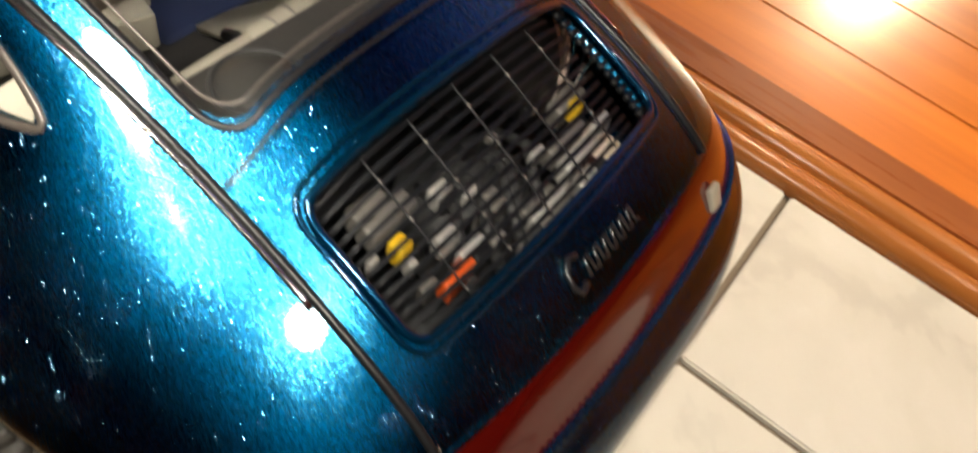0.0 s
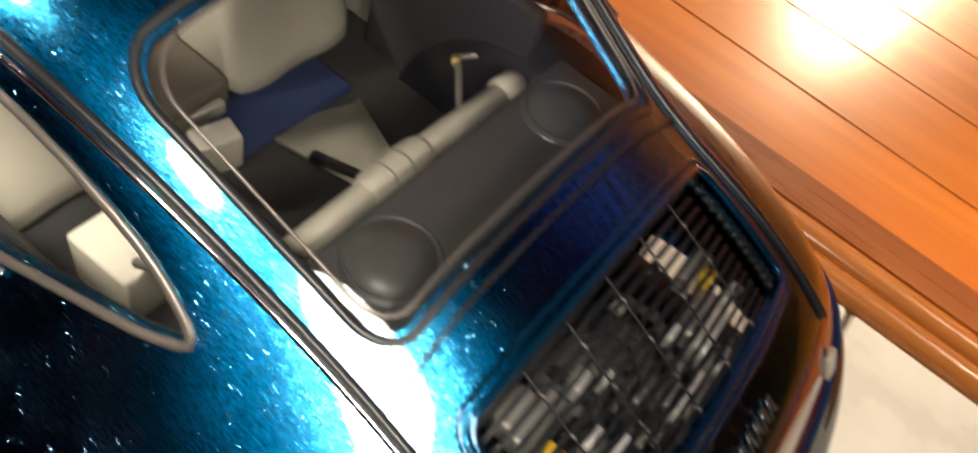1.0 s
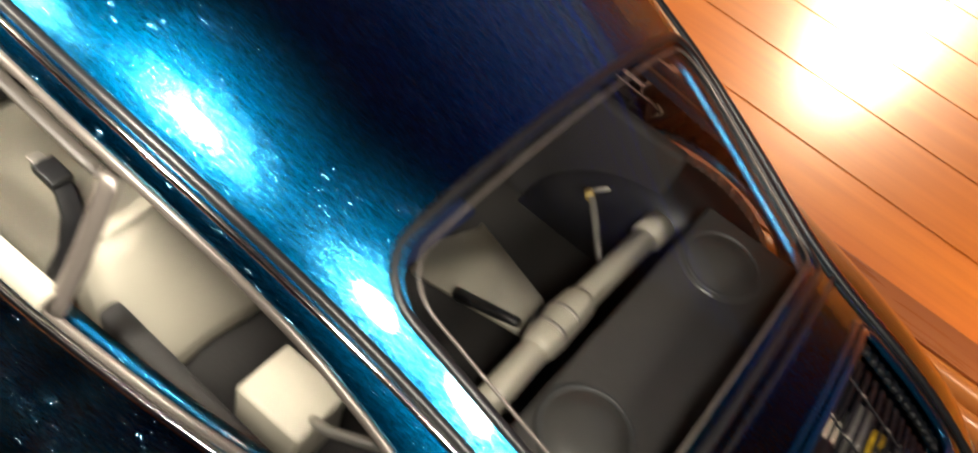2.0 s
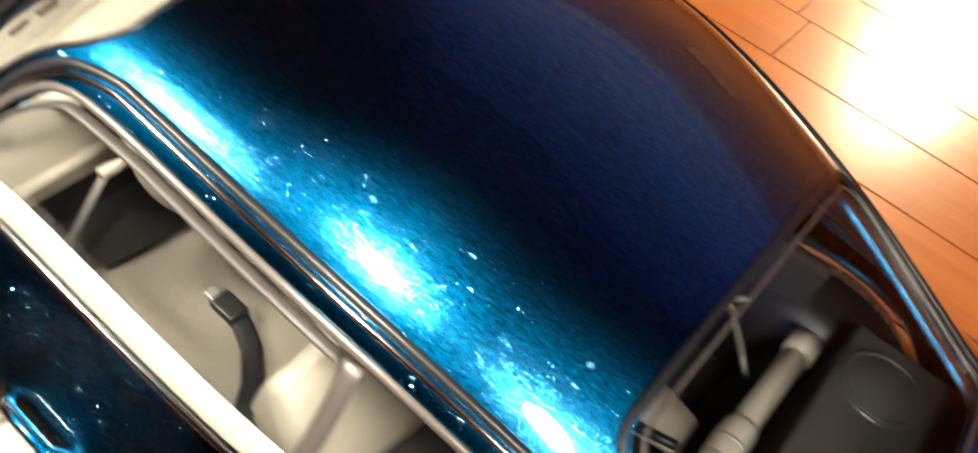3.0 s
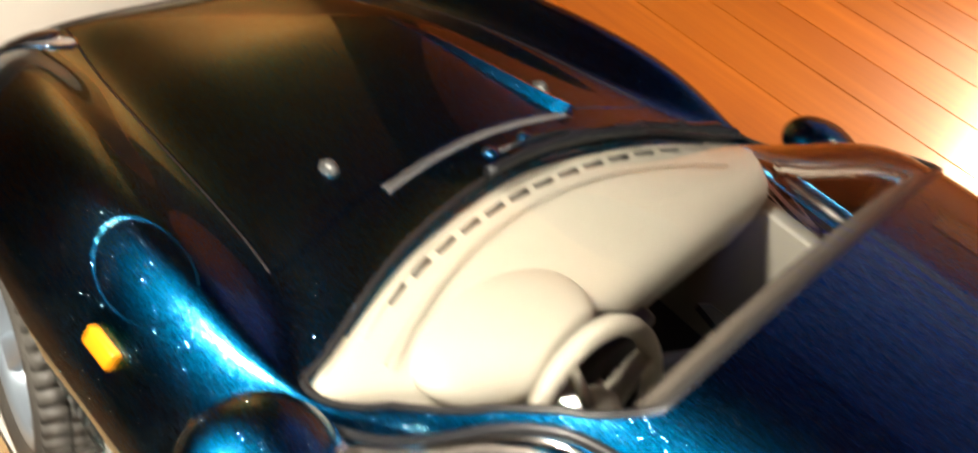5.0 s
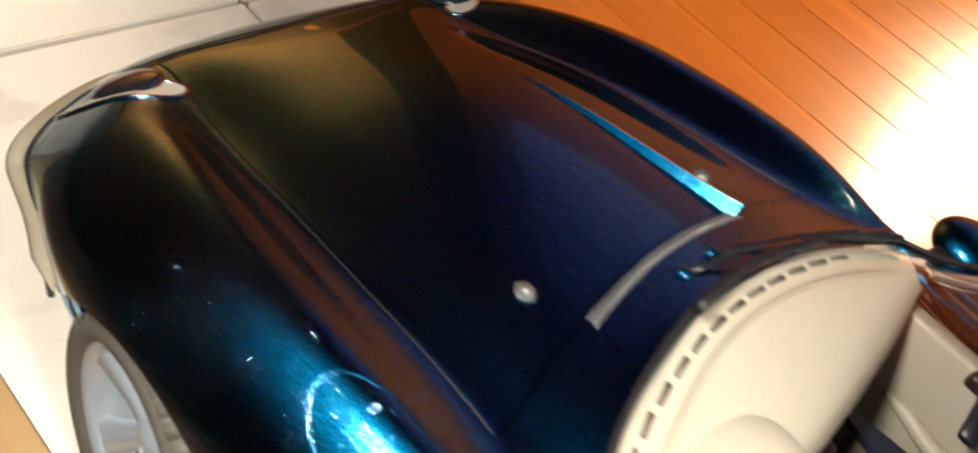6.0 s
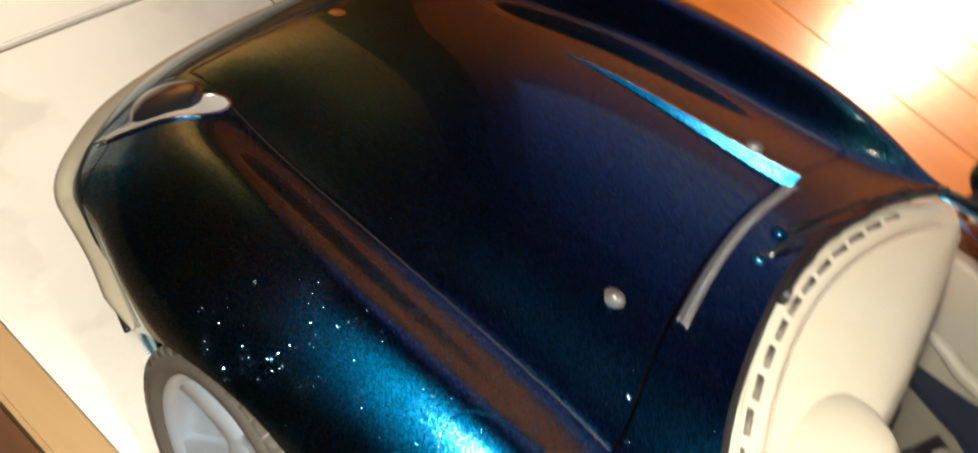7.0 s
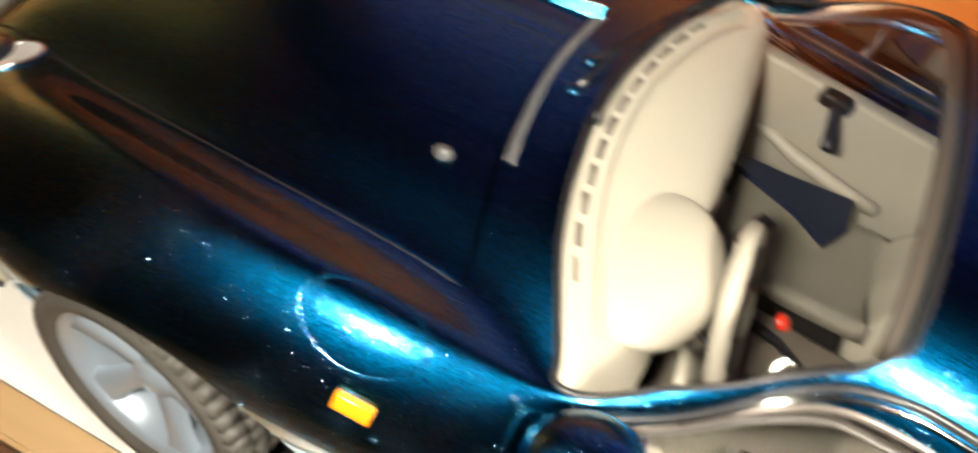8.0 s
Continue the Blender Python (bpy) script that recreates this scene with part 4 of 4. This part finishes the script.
# ---- cabin ----
cabin = car
part("floor_tub", boxed(-.68, .68, -1.0, .75, .24, .30, .01), CARPET, cabin, "black cabin floor")
part("front_bulkhead", boxed(-.68, .68, .48, .55, .24, .88, .01), CARPET, cabin)
part("rear_tray", boxed(-.62, .62, -1.05, -.5, .34, .38, .01), CARPET, cabin, "dark rear seat floor")
part("rear_bulkhead", boxed(-.50, .50, -1.235, -1.21, .34, .785, .006), CARPET, cabin)
part("rear_shelf", boxed(-.47, .47, -1.49, -1.208, .78, .808, .008), SHELFG, cabin, "dark grey rear shelf")
for side in (1, -1):
    part("door_panel", boxed(side * .70 - .03, side * .70 + .03, -.55, .38, .30, .80, .015), WHITE, cabin, "cream door panel")
    part("side_panel", boxed(side * .57 - .02, side * .57 + .02, -1.10, -.62, .34, .80, .015), CARPET, cabin, "dark rear side panel")
    # low arm pocket on the door
    part("arm_ridge", tubed([(side * .69, .12, .56), (side * .675, .03, .555), (side * .645, -.05, .55), (side * .62, -.19, .55), (side * .605, -.33, .55)], [.018, .024, .026, .026, .022], sides=10), WHITE, cabin, "cream arm ridge on the door")
    # rear loudspeaker
    m = Matrix.Translation((side * .26 + .075, -1.305, .81)) @ Matrix.Diagonal((.72, .72, .7, 1))
    sp = part("loudspeaker", scaled(lathe(bmesh.new(), [(0, .035), (.05, .032), (.09, .02), (.11, .004), (.125, .004), (.128, -.01)], m, 36)), SPEAKER, cabin, "round dark rear loudspeaker")
    part("speaker_ring", scaled(tube(bmesh.new(), [m @ Vector((.115 * math.cos(a), .115 * math.sin(a), .008)) for a in np.linspace(0, 2 * math.pi, 36, endpoint=False)], .005, closed=True, sides=6)), DARKGREY, sp)
# dash: a curved cream slab from the screen's foot to its rear edge
dash = bmesh.new()
cols = []
for k in range(41):
    u = -1 + 2 * k / 40
    x = .66 * u
    front = .57 - .225 * u * u
    rear = .20 + .03 * u * u
    row = []
    for f_, z in ((0, .935), (.10, .945), (.2, .942), (.45, .928), (.7, .908), (.9, .885), (1.0, .855), (1.0, .78), (.8, .66)):
        row.append(dash.verts.new((x, front + (rear - front) * f_, z - .02 * abs(u) ** 3)))
    cols.append(row)
for a, b in zip(cols, cols[1:]):
    for i in range(8):
        dash.faces.new((a[i], a[i + 1], b[i + 1], b[i]))
dash_ob = part("dashboard", scaled(dash), WHITE, cabin, "curved cream dashboard")
edge = [(.645 * u, .57 - .225 * u * u + .012, .935 - .02 * abs(u) ** 3) for u in np.linspace(-1, 1, 40)]
bm = bmesh.new()
bmesh.ops.create_uvsphere(bm, u_segments=40, v_segments=24, radius=1)
bmesh.ops.transform(bm, matrix=Matrix.Translation((-.285, .285, .90)) @ Matrix.Rotation(radians(-8), 4, "X") @ Matrix.Diagonal((.21, .145, .05, 1)), verts=bm.verts)
part("instrument_hood", scaled(bm), WHITE, dash_ob, "rounded cream instrument hood")
part("dash_front_edge", tubed(edge, .012, sides=6), WHITE, dash_ob)
for k in range(12):                     # demister slots
    u = -.64 + 1.28 * k / 11
    x, y = .66 * u, .505 - .17 * u * u
    bm = box(bmesh.new(), -.027, .027, -.0065, .0065, -.006, .0025)
    bmesh.ops.transform(bm, matrix=Matrix.Translation((x, y, .945 - .02 * abs(u) ** 3)) @ Matrix.Rotation(math.atan2(-.43 * u, .645), 4, "Z"), verts=bm.verts)
    part("demister_slot", scaled(bm), SLOT, dash_ob)
for off, u0 in ((.035, .80), (.10, .80)):      # raised borders of the demister panel
    line = [(.66 * u, .57 - .225 * u * u - off, .9455 - .02 * abs(u) ** 3) for u in np.linspace(-u0, u0, 50)]
    part("demister_border", tubed(line, .0045, sides=6), WHITE, dash_ob)
part("gauge_cluster", boxed(-.60, -.33, .238, .262, .768, .828, .008), BLACK, dash_ob, "black switch strip")
for k in range(3):
    m = Matrix.Translation((-.535 + .07 * k, .236, .80)) @ Matrix.Rotation(radians(90), 4, "X")
    part("gauge", scaled(lathe(bmesh.new(), [(0, .004), (.009, .004), (.012, .012), (.017, .012), (.019, 0)], m, 24)), LIGHT, dash_ob, "small round pale knob")
part("centre_stack", boxed(-.09, .12, .16, .3, .48, .80, .02), BLACK, cabin, "black centre stack")
for k in range(3):
    part("stack_knob", scaled(lathe(bmesh.new(), [(0, .02), (.014, .018), (.016, 0)], Matrix.Translation((-.04 + .05 * k, .158, .68)) @ Matrix.Rotation(radians(90), 4, "X"), 16)), GREYM, cabin)
part("console", boxed(-.105, .125, -.578, .16, .30, .465, .02), TAUPEP, cabin, "taupe centre console")
part("brake_lever", tubed([(.02, -.3, .44), (.02, -.18, .50), (.02, -.08, .515)], [.014, .014, .018]), BLACK, cabin)
part("gear_lever", tubed([(.015, .02, .43), (.015, -.01, .53)], [.008, .008]), CHROME, cabin)
part("gear_knob", scaled(lathe(bmesh.new(), [(0, .03), (.02, .026), (.028, 0), (.02, -.026), (0, -.03)], Matrix.Translation((.015, -.012, .555)), 20)), WHITE, cabin)
part("hazard_knob", scaled(lathe(bmesh.new(), [(0, .02), (.017, .017), (.02, 0)], Matrix.Translation((-.19, -.03, .83)) @ Matrix.Rotation(radians(40), 4, "X"), 16)), REDK, cabin, "small red knob")
# steering wheel
wc = Matrix.Translation((-.225, .07, .83)) @ Matrix.Rotation(radians(64), 4, "X")
sw = tagged(new("steering_wheel"), "cream steering wheel")
sw.parent = cabin
part("wheel_rim", scaled(tube(bmesh.new(), [wc @ Vector((.182 * math.cos(a), .182 * math.sin(a), 0)) for a in np.linspace(0, 2 * math.pi, 48, endpoint=False)], .021, closed=True, sides=10)), WHITE, sw)
part("wheel_hub", scaled(lathe(bmesh.new(), [(0, .03), (.045, .028), (.06, .012), (.06, -.02)], wc, 28)), WHITE, sw)
for a in (0, 90, 180, 270):
    d = Vector((math.cos(radians(a + 20)), math.sin(radians(a + 20)), 0))
    part("wheel_spoke", scaled(tube(bmesh.new(), [wc @ (d * .04), wc @ (d * .175)], [.026, .018], flat=.4)), WHITE, sw)
part("steering_column", tubed([(-.235, .10, .79), (-.235, .24, .74), (-.235, .4, .66)], [.035, .04, .04]), WHITE, cabin)
part("stalk", tubed([(-.25, .14, .78), (-.37, .13, .79), (-.47, .12, .80)], [.008, .009, .013]), WHITE, cabin, "cream column stalk")
part("column_cowl", scaled(lathe(bmesh.new(), [(0, .05), (.045, .044), (.075, .022), (.085, -.01), (.08, -.05)], Matrix.Translation((-.23, .135, .765)) @ Matrix.Diagonal((1.1, .8, 1, 1)), 28)), WHITE, cabin, "cream column cowl")
part("wiper_stalk", tubed([(-.26, .13, .78), (-.29, .135, .80), (-.33, .10, .815)], [.012, .012, .009]), BLACK, cabin, "short black stalk")
part("switch_block", boxed(.02, .13, .045, .09, .74, .785, .01, turn=Matrix.Rotation(radians(-25), 3, "Z")), BLACK, cabin, "black switch block")
part("switch_lever", tubed([(.05, .06, .77), (.0, .05, .76), (-.05, .06, .72)], [.016, .014, .012]), BLACK, cabin)
part("dash_brace", tubed([(-.62, .215, .74), (-.36, .205, .79)], .014), WHITE, cabin)
part("pedal_rod", tubed([(-.56, .30, .34), (-.40, .22, .70)], .010), GREYM, cabin)


def seat(cx, belted):
    st = tagged(new("car_seat"), "cream bucket seat with a black belt" if belted else "cream bucket seat with a low back")
    st.parent = cabin
    cushion = bmesh.new()
    n = 14
    for i in range(n + 1):
        for j in range(n + 1):
            u, v = -1 + 2 * i / n, -1 + 2 * j / n
            z = .545 + .035 * abs(u) ** 3 - .02 * max(0, v) ** 6 - .05 * max(0, abs(u) - .85) / .15 - .015 * math.cos(v * 2)
            cushion.verts.new((cx + .205 * u, -.14 + .245 * v, z))
    cushion.verts.ensure_lookup_table()
    for i in range(n):
        for j in range(n):
            a = i * (n + 1) + j
            cushion.faces.new([cushion.verts[k] for k in (a, a + n + 1, a + n + 2, a + 1)])
    bmesh.ops.solidify(cushion, geom=cushion.faces[:], thickness=.10)
    part("cushion", scaled(cushion), WHITE, st)
    # low folded backrest: a padded wedge that slopes down to the rear seat
    back = bmesh.new()
    profile = [(-.372, .47), (-.375, .56), (-.39, .64), (-.41, .685), (-.435, .70), (-.46, .695), (-.485, .665), (-.52, .60), (-.56, .52), (-.592, .45), (-.60, .40), (-.58, .38), (-.40, .38)]
    rings = []
    for k in range(17):
        u = -1 + 2 * k / 16
        pinch = max(0.0, 1 - abs(u) ** 9) ** .5 if abs(u) < 1 else 0.0
        pinch = .80 + .20 * pinch
        ring = []
        for y, z in profile:
            w = .205 - .055 * max(0, z - .5) / .2
            ring.append(back.verts.new((cx + w * u, -.47 + (y + .47) * pinch + .004 * math.cos(6 * u), .52 + (z - .52) * pinch + .012 * (1 - u * u) * (z > .6))))
        rings.append(ring)
    for a, b in zip(rings, rings[1:]):
        for i in range(len(profile)):
            j = (i + 1) % len(profile)
            back.faces.new((a[i], a[j], b[j], b[i]))
    back.faces.new(rings[0][::-1])
    back.faces.new(rings[-1])
    part("backrest", scaled(back), WHITE, st)
    part("back_piping", tubed([(cx + (.205 - .055) * .86 * u, -.452, .705 + .012 * (1 - u * u)) for u in np.linspace(-1, 1, 14)], .006, sides=6), WHITE, st)
    if not belted:
        return st
    part("belt_strap", tubed([(cx - .225, -.46, .60), (cx - .20, -.40, .59), (cx - .13, -.345, .575), (cx - .08, -.28, .575), (cx - .055, -.22, .57), (cx - .05, -.18, .57)], .022, flat=.22), BLACK, st, "black seat belt")
    part("belt_buckle", boxed(cx - .075, cx - .025, -.205, -.135, .565, .59, .006), BLACK, st)
    part("belt_tongue", boxed(cx - .065, cx - .035, -.14, -.105, .57, .58, .003), GREYM, st, "grey metal tongue")
    part("belt_anchor", tubed([(cx + .2, -.36, .42), (cx + .19, -.3, .56), (cx + .15, -.25, .59)], .018, flat=.3), BLACK, st)
    return st


seat(-.345, True)
seat(.33, False)
part("door_belt", tubed([(.69, -.03, .78), (.64, -.045, .765), (.58, -.055, .75), (.51, -.062, .74)], [.022, .02, .022, .026], flat=.5), BLACK, cabin, "black belt hanging at the door")
part("belt_reel", boxed(.645, .70, -.085, .02, .755, .80, .014), BLACK, cabin)
# rear cabin: brace bar, plate, wires
BAR = [(-.235, -1.143, .71), (-.1, -1.140, .71), (.05, -1.136, .71), (.2, -1.139, .71), (.42, -1.146, .71)]
bar = part("brace_bar", tubed(BAR, .029, sides=14, flat=.8), WHITE, cabin, "cream cross brace bar")


def on_bar(x):
    return (x, float(np.interp(x, [p[0] for p in BAR], [p[1] for p in BAR])), float(np.interp(x, [p[0] for p in BAR], [p[2] for p in BAR])) + .003)


part("brace_sleeve", scaled(tube(bmesh.new(), [on_bar(x) for x in (-.055, -.04, .0, .06, .105, .12)], [.030, .036, .039, .039, .036, .030], sides=16, flat=.8)), WHITE, bar)
for x in (.0, .05):
    part("sleeve_ring", scaled(tube(bmesh.new(), [on_bar(x - .004), on_bar(x + .004)], .040, sides=16, flat=.81)), GREYM, bar)
part("brace_end", scaled(tube(bmesh.new(), [on_bar(.365), on_bar(.43)], .036, sides=16, flat=.8)), WHITE, bar)
plate = bmesh.new()
CORNERS = ((.098, -.755, .42), (.436, -.70, .33), (.15, -1.06, .59), (.047, -1.068, .585))      # leans up towards the tail
tops, feet = [plate.verts.new(c) for c in CORNERS], [plate.verts.new((x, y - .01, z - .016)) for x, y, z in CORNERS]
plate.faces.new(tops[::-1])
plate.faces.new(feet)
for i in range(4):
    plate.faces.new((tops[i], tops[(i + 1) % 4], feet[(i + 1) % 4], feet[i]))
part("white_plate", scaled(plate), WHITE, cabin, "pale flat plate")
seat_rear = bmesh.new()
box(seat_rear, .02, .40, -.735, -.565, .33, .395, .02)
part("rear_seat", scaled(seat_rear), NAVYC, cabin, "navy rear seat cushion")
part("pale_block", boxed(-.12, -.02, -.78, -.715, .45, .55, .008, turn=Matrix.Rotation(radians(-14), 3, "Z")), WHITE, cabin, "small cream block")
part("dark_pen", tubed([(.075, -.90, .50), (.05, -1.06, .60)], [.016, .011]), BLACK, cabin)
part("red_dot", boxed(.07, .088, -.905, -.89, .49, .51, .004), REDK, cabin)
part("wire", tubed([(.33, -1.09, .60), (.40, -1.03, .61), (.46, -.98, .61), (.487, -.953, .606)], .009), GREYM, cabin, "grey wire")
part("wire", tubed([(.487, -.953, .606), (.53, -.99, .62), (.57, -1.06, .63), (.59, -1.14, .62)], .007), GREYM, cabin)
part("wire_joint", tubed([(.465, -.968, .61), (.487, -.951, .606)], .012), YELLOWT, cabin, "yellowed wire joint")
part("side_box", boxed(-.435, -.30, -.925, -.765, .40, .55, .010, turn=Matrix.Rotation(radians(2), 3, "Z")), WHITE, cabin, "cream plastic box")
part("box_rod", tubed([(-.40, -.93, .60), (-.435, -.985, .70), (-.375, -1.10, .70)], .010), GREYM, cabin)
part("rear_cream_panel", boxed(-.045, .085, -.605, -.58, .35, .43, .008), WHITE, cabin)
# sharp fold on the hood, its face turned to the driver's side
fold = bmesh.new()
rows = []
for k in range(13):
    u = k / 12
    q = on_body(np.array([.785 + .09 * u]), np.array([13.22 - 1.28 * u]), .0005)[0]
    w = .003 + .032 * u
    rows.append([fold.verts.new((q[0] + dx * w, q[1], q[2] + dz * w)) for dx, dz in ((-.40, -.04), (.30, .80), (.45, .78), (1.4, -.04))])
for a, b in zip(rows, rows[1:]):
    for i in range(3):
        fold.faces.new((a[i], a[i + 1], b[i + 1], b[i]))
fold.faces.new(rows[-1])
part("hood_fold", scaled(fold), PAINT, hood, smooth=False)
# raised navy sheet, stands in for the carpet seen between the seats
pad = bmesh.new()
CORNERS = ((.435, .18), (.465, .16), (.487, -.02), (.531, -.233), (.40, -.235), (.316, -.186), (.375, -.074))
tops, feet = [pad.verts.new((x, y, .612)) for x, y in CORNERS], [pad.verts.new((x, y, .59)) for x, y in CORNERS]
pad.faces.new(tops[::-1])
pad.faces.new(feet)
for i in range(7):
    pad.faces.new((tops[i], tops[(i + 1) % 7], feet[(i + 1) % 7], feet[i]))
part("carpet_sheet", scaled(pad), NAVY, cabin, "raised navy sheet standing in for the cabin carpet", smooth=False)

# ---- floor: marble tiles between a brown board floor and raised hardwood planks ----
def cuboid(x0, x1, y0, y1, z0, z1, bevel=0.0):
    bm = bmesh.new()
    bmesh.ops.create_cube(bm, size=1, matrix=Matrix.LocRotScale(((x0 + x1) / 2, (y0 + y1) / 2, (z0 + z1) / 2), None, (x1 - x0, y1 - y0, z1 - z0)))
    if bevel:
        bmesh.ops.bevel(bm, geom=bm.edges[:], offset=bevel, segments=2, affect="EDGES")
    return bm


def structure(name, bm, mat, label):
    return tagged(part(name, bm, mat, None, label, False), kind="structure")


X_TAN, X_MARBLE, X_MOULD, X_BAND = -.119, .157, .178, .196
bed = structure("floor_marble", cuboid(-.125, .176, -2.6, 2.2, -.03, -.003), GROUT, "white marble tile floor with brown grout")
for i, (x0, x1) in enumerate(((-.119, .0545), (.0575, .1565))):
    for j in range(-9, 8):
        y0 = -.2735 + .305 * j
        if y0 > 2.2:
            continue
        part("marble_tile", cuboid(x0, x1, y0 + .0015, y0 + .3035, -.004, .0, .0008), MARBLE, bed, smooth=False)
wood_floor = structure("floor_wood", cuboid(X_BAND, 2.0, -2.6, 2.2, -.03, .0045), BROWNW, "orange varnished hardwood plank floor")
W_PLANK = .0605
lean = math.tan(radians(2.6))
rnd = random.Random(11)
for k in range(29):
    x = X_BAND + .0005 + W_PLANK * k
    cuts = [-2.6]
    while cuts[-1] < 2.2:
        cuts.append(cuts[-1] + (rnd.uniform(.6, 1.4) if k > 1 else rnd.uniform(1.0, 1.8)))
    if k == 2:
        cuts = [-2.6, -1.5, -.045, 1.1, 2.2]
    if k == 3:
        cuts = [-2.6, -1.1, -.035, .8, 2.2]
    for a, b in zip(cuts, cuts[1:]):
        bm = cuboid(x, x + W_PLANK - .0006, a, min(b, 2.2) - .0006, .004, .0085, .0006)
        for v in bm.verts:
            v.co.x += lean * v.co.y * .35
        part("plank", bm, PLANK, wood_floor, smooth=False)
# reducer: two rounded beads and a flat dark strip
red = structure("floor_trim", cuboid(X_MOULD - .001, X_BAND + .006, -2.6, 2.2, -.01, .0102, .002), TRIMW, "dark orange wooden threshold strip with two rounded beads")
for x, z, r in ((X_MARBLE + .006, .001, .0065), (X_MARBLE + .0165, .0045, .0068)):
    part("bead", tube(bmesh.new(), [(x, y, z) for y in (-2.6, -1, 0, 1, 2.2)], r, sides=20), TRIMW2, red, smooth=True)
structure("floor_tan", cuboid(-.134, X_TAN - .001, -2.6, 2.2, -.03, .003, .0015), TANW, "tan wooden edge strip")
structure("floor_brown", cuboid(-2.6, -.1345, -2.6, 2.2, -.04, -.004), BROWNW, "dark brown wooden floor")

# ---- the room round it: a blue dusk behind blinds on one side ----
WY0, WY1, WZ0, WZ1 = -1.9, 1.75, 1.2, 3.2
HY0, HY1, HZ0, HZ1 = -.22, .10, .70, .88          # an added opening: passes the far beam to the planks, not to the car
structure("wall_right", cuboid(2.0, 2.1, -2.6, 2.2, -.03, HZ0), DARKWALL, "warm brown wall under the added beam opening")
structure("wall_right_band", cuboid(2.0, 2.1, -2.6, 2.2, HZ1, WZ0), DARKWALL, "warm brown wall between the beam opening and the window")
structure("wall_right_low_back", cuboid(2.0, 2.1, -2.6, HY0, HZ0, HZ1), DARKWALL, "warm brown wall beside the added beam opening")
structure("wall_right_low_front", cuboid(2.0, 2.1, HY1, 2.2, HZ0, HZ1), DARKWALL, "warm brown wall beside the added beam opening")
structure("ground", cuboid(2.1, 9.0, -6, 6, -.3, -.2), BROWNW, "dark ground outside")
structure("backdrop_hole", cuboid(9.0, 9.1, -4, 4, -.3, 6), HOLEGLOW, "added brown glow board behind the wall opening")
structure("wall_right_top", cuboid(2.0, 2.1, -2.6, 2.2, WZ1, 3.4), DARKWALL, "warm brown wall above the window")
structure("wall_right_back", cuboid(2.0, 2.1, -2.6, WY0, WZ0, WZ1), DARKWALL, "warm brown wall beside the window")
structure("wall_right_front", cuboid(2.0, 2.1, WY1, 2.2, WZ0, WZ1), DARKWALL, "warm brown wall beside the window")
structure("backdrop", cuboid(2.3, 2.31, WY0 - .6, WY1 + .6, WZ0 - .08, WZ1 + .6), SKYGLOW, "blue dusk sky outside the window")
blinds = structure("window_1", cuboid(2.0, 2.06, WY0, WY1, WZ1 - .04, WZ1), BLIND, "wide window with half-open horizontal blinds")
for k in range(13):
    z = WZ0 + .08 + .15 * k
    bm = cuboid(-.05, .05, WY0 + .01, WY1 - .01, -.0015, .0015)
    bmesh.ops.transform(bm, matrix=Matrix.Translation((2.03, 0, z)) @ Matrix.Rotation(radians(38), 4, "Y"), verts=bm.verts)
    part("slat", bm, BLIND, blinds, smooth=False)
structure("wall_left", cuboid(-2.7, -2.6, -2.6, 2.2, -.03, 3.4), DARKGREY, "dark wall")
structure("wall_back", cuboid(-2.7, 2.1, -2.7, -2.6, -.03, 3.4), DARKWALL, "warm brown wall")
structure("wall_front", cuboid(-2.7, 1.4, 2.2, 2.3, -.03, 3.4), WALLP, "tan painted wall")
# unseen dark stretch, added for the dark block mirrored in the hood
structure("wall_front_dark", cuboid(1.4, 2.1, 2.19, 2.29, -.03, 3.4), BROWNW, "unseen dark wall end, added for the dark block mirrored in the hood")
structure("ceiling", cuboid(-2.7, 2.1, -2.7, 2.3, 3.4, 3.5), CEIL, "dim painted ceiling")
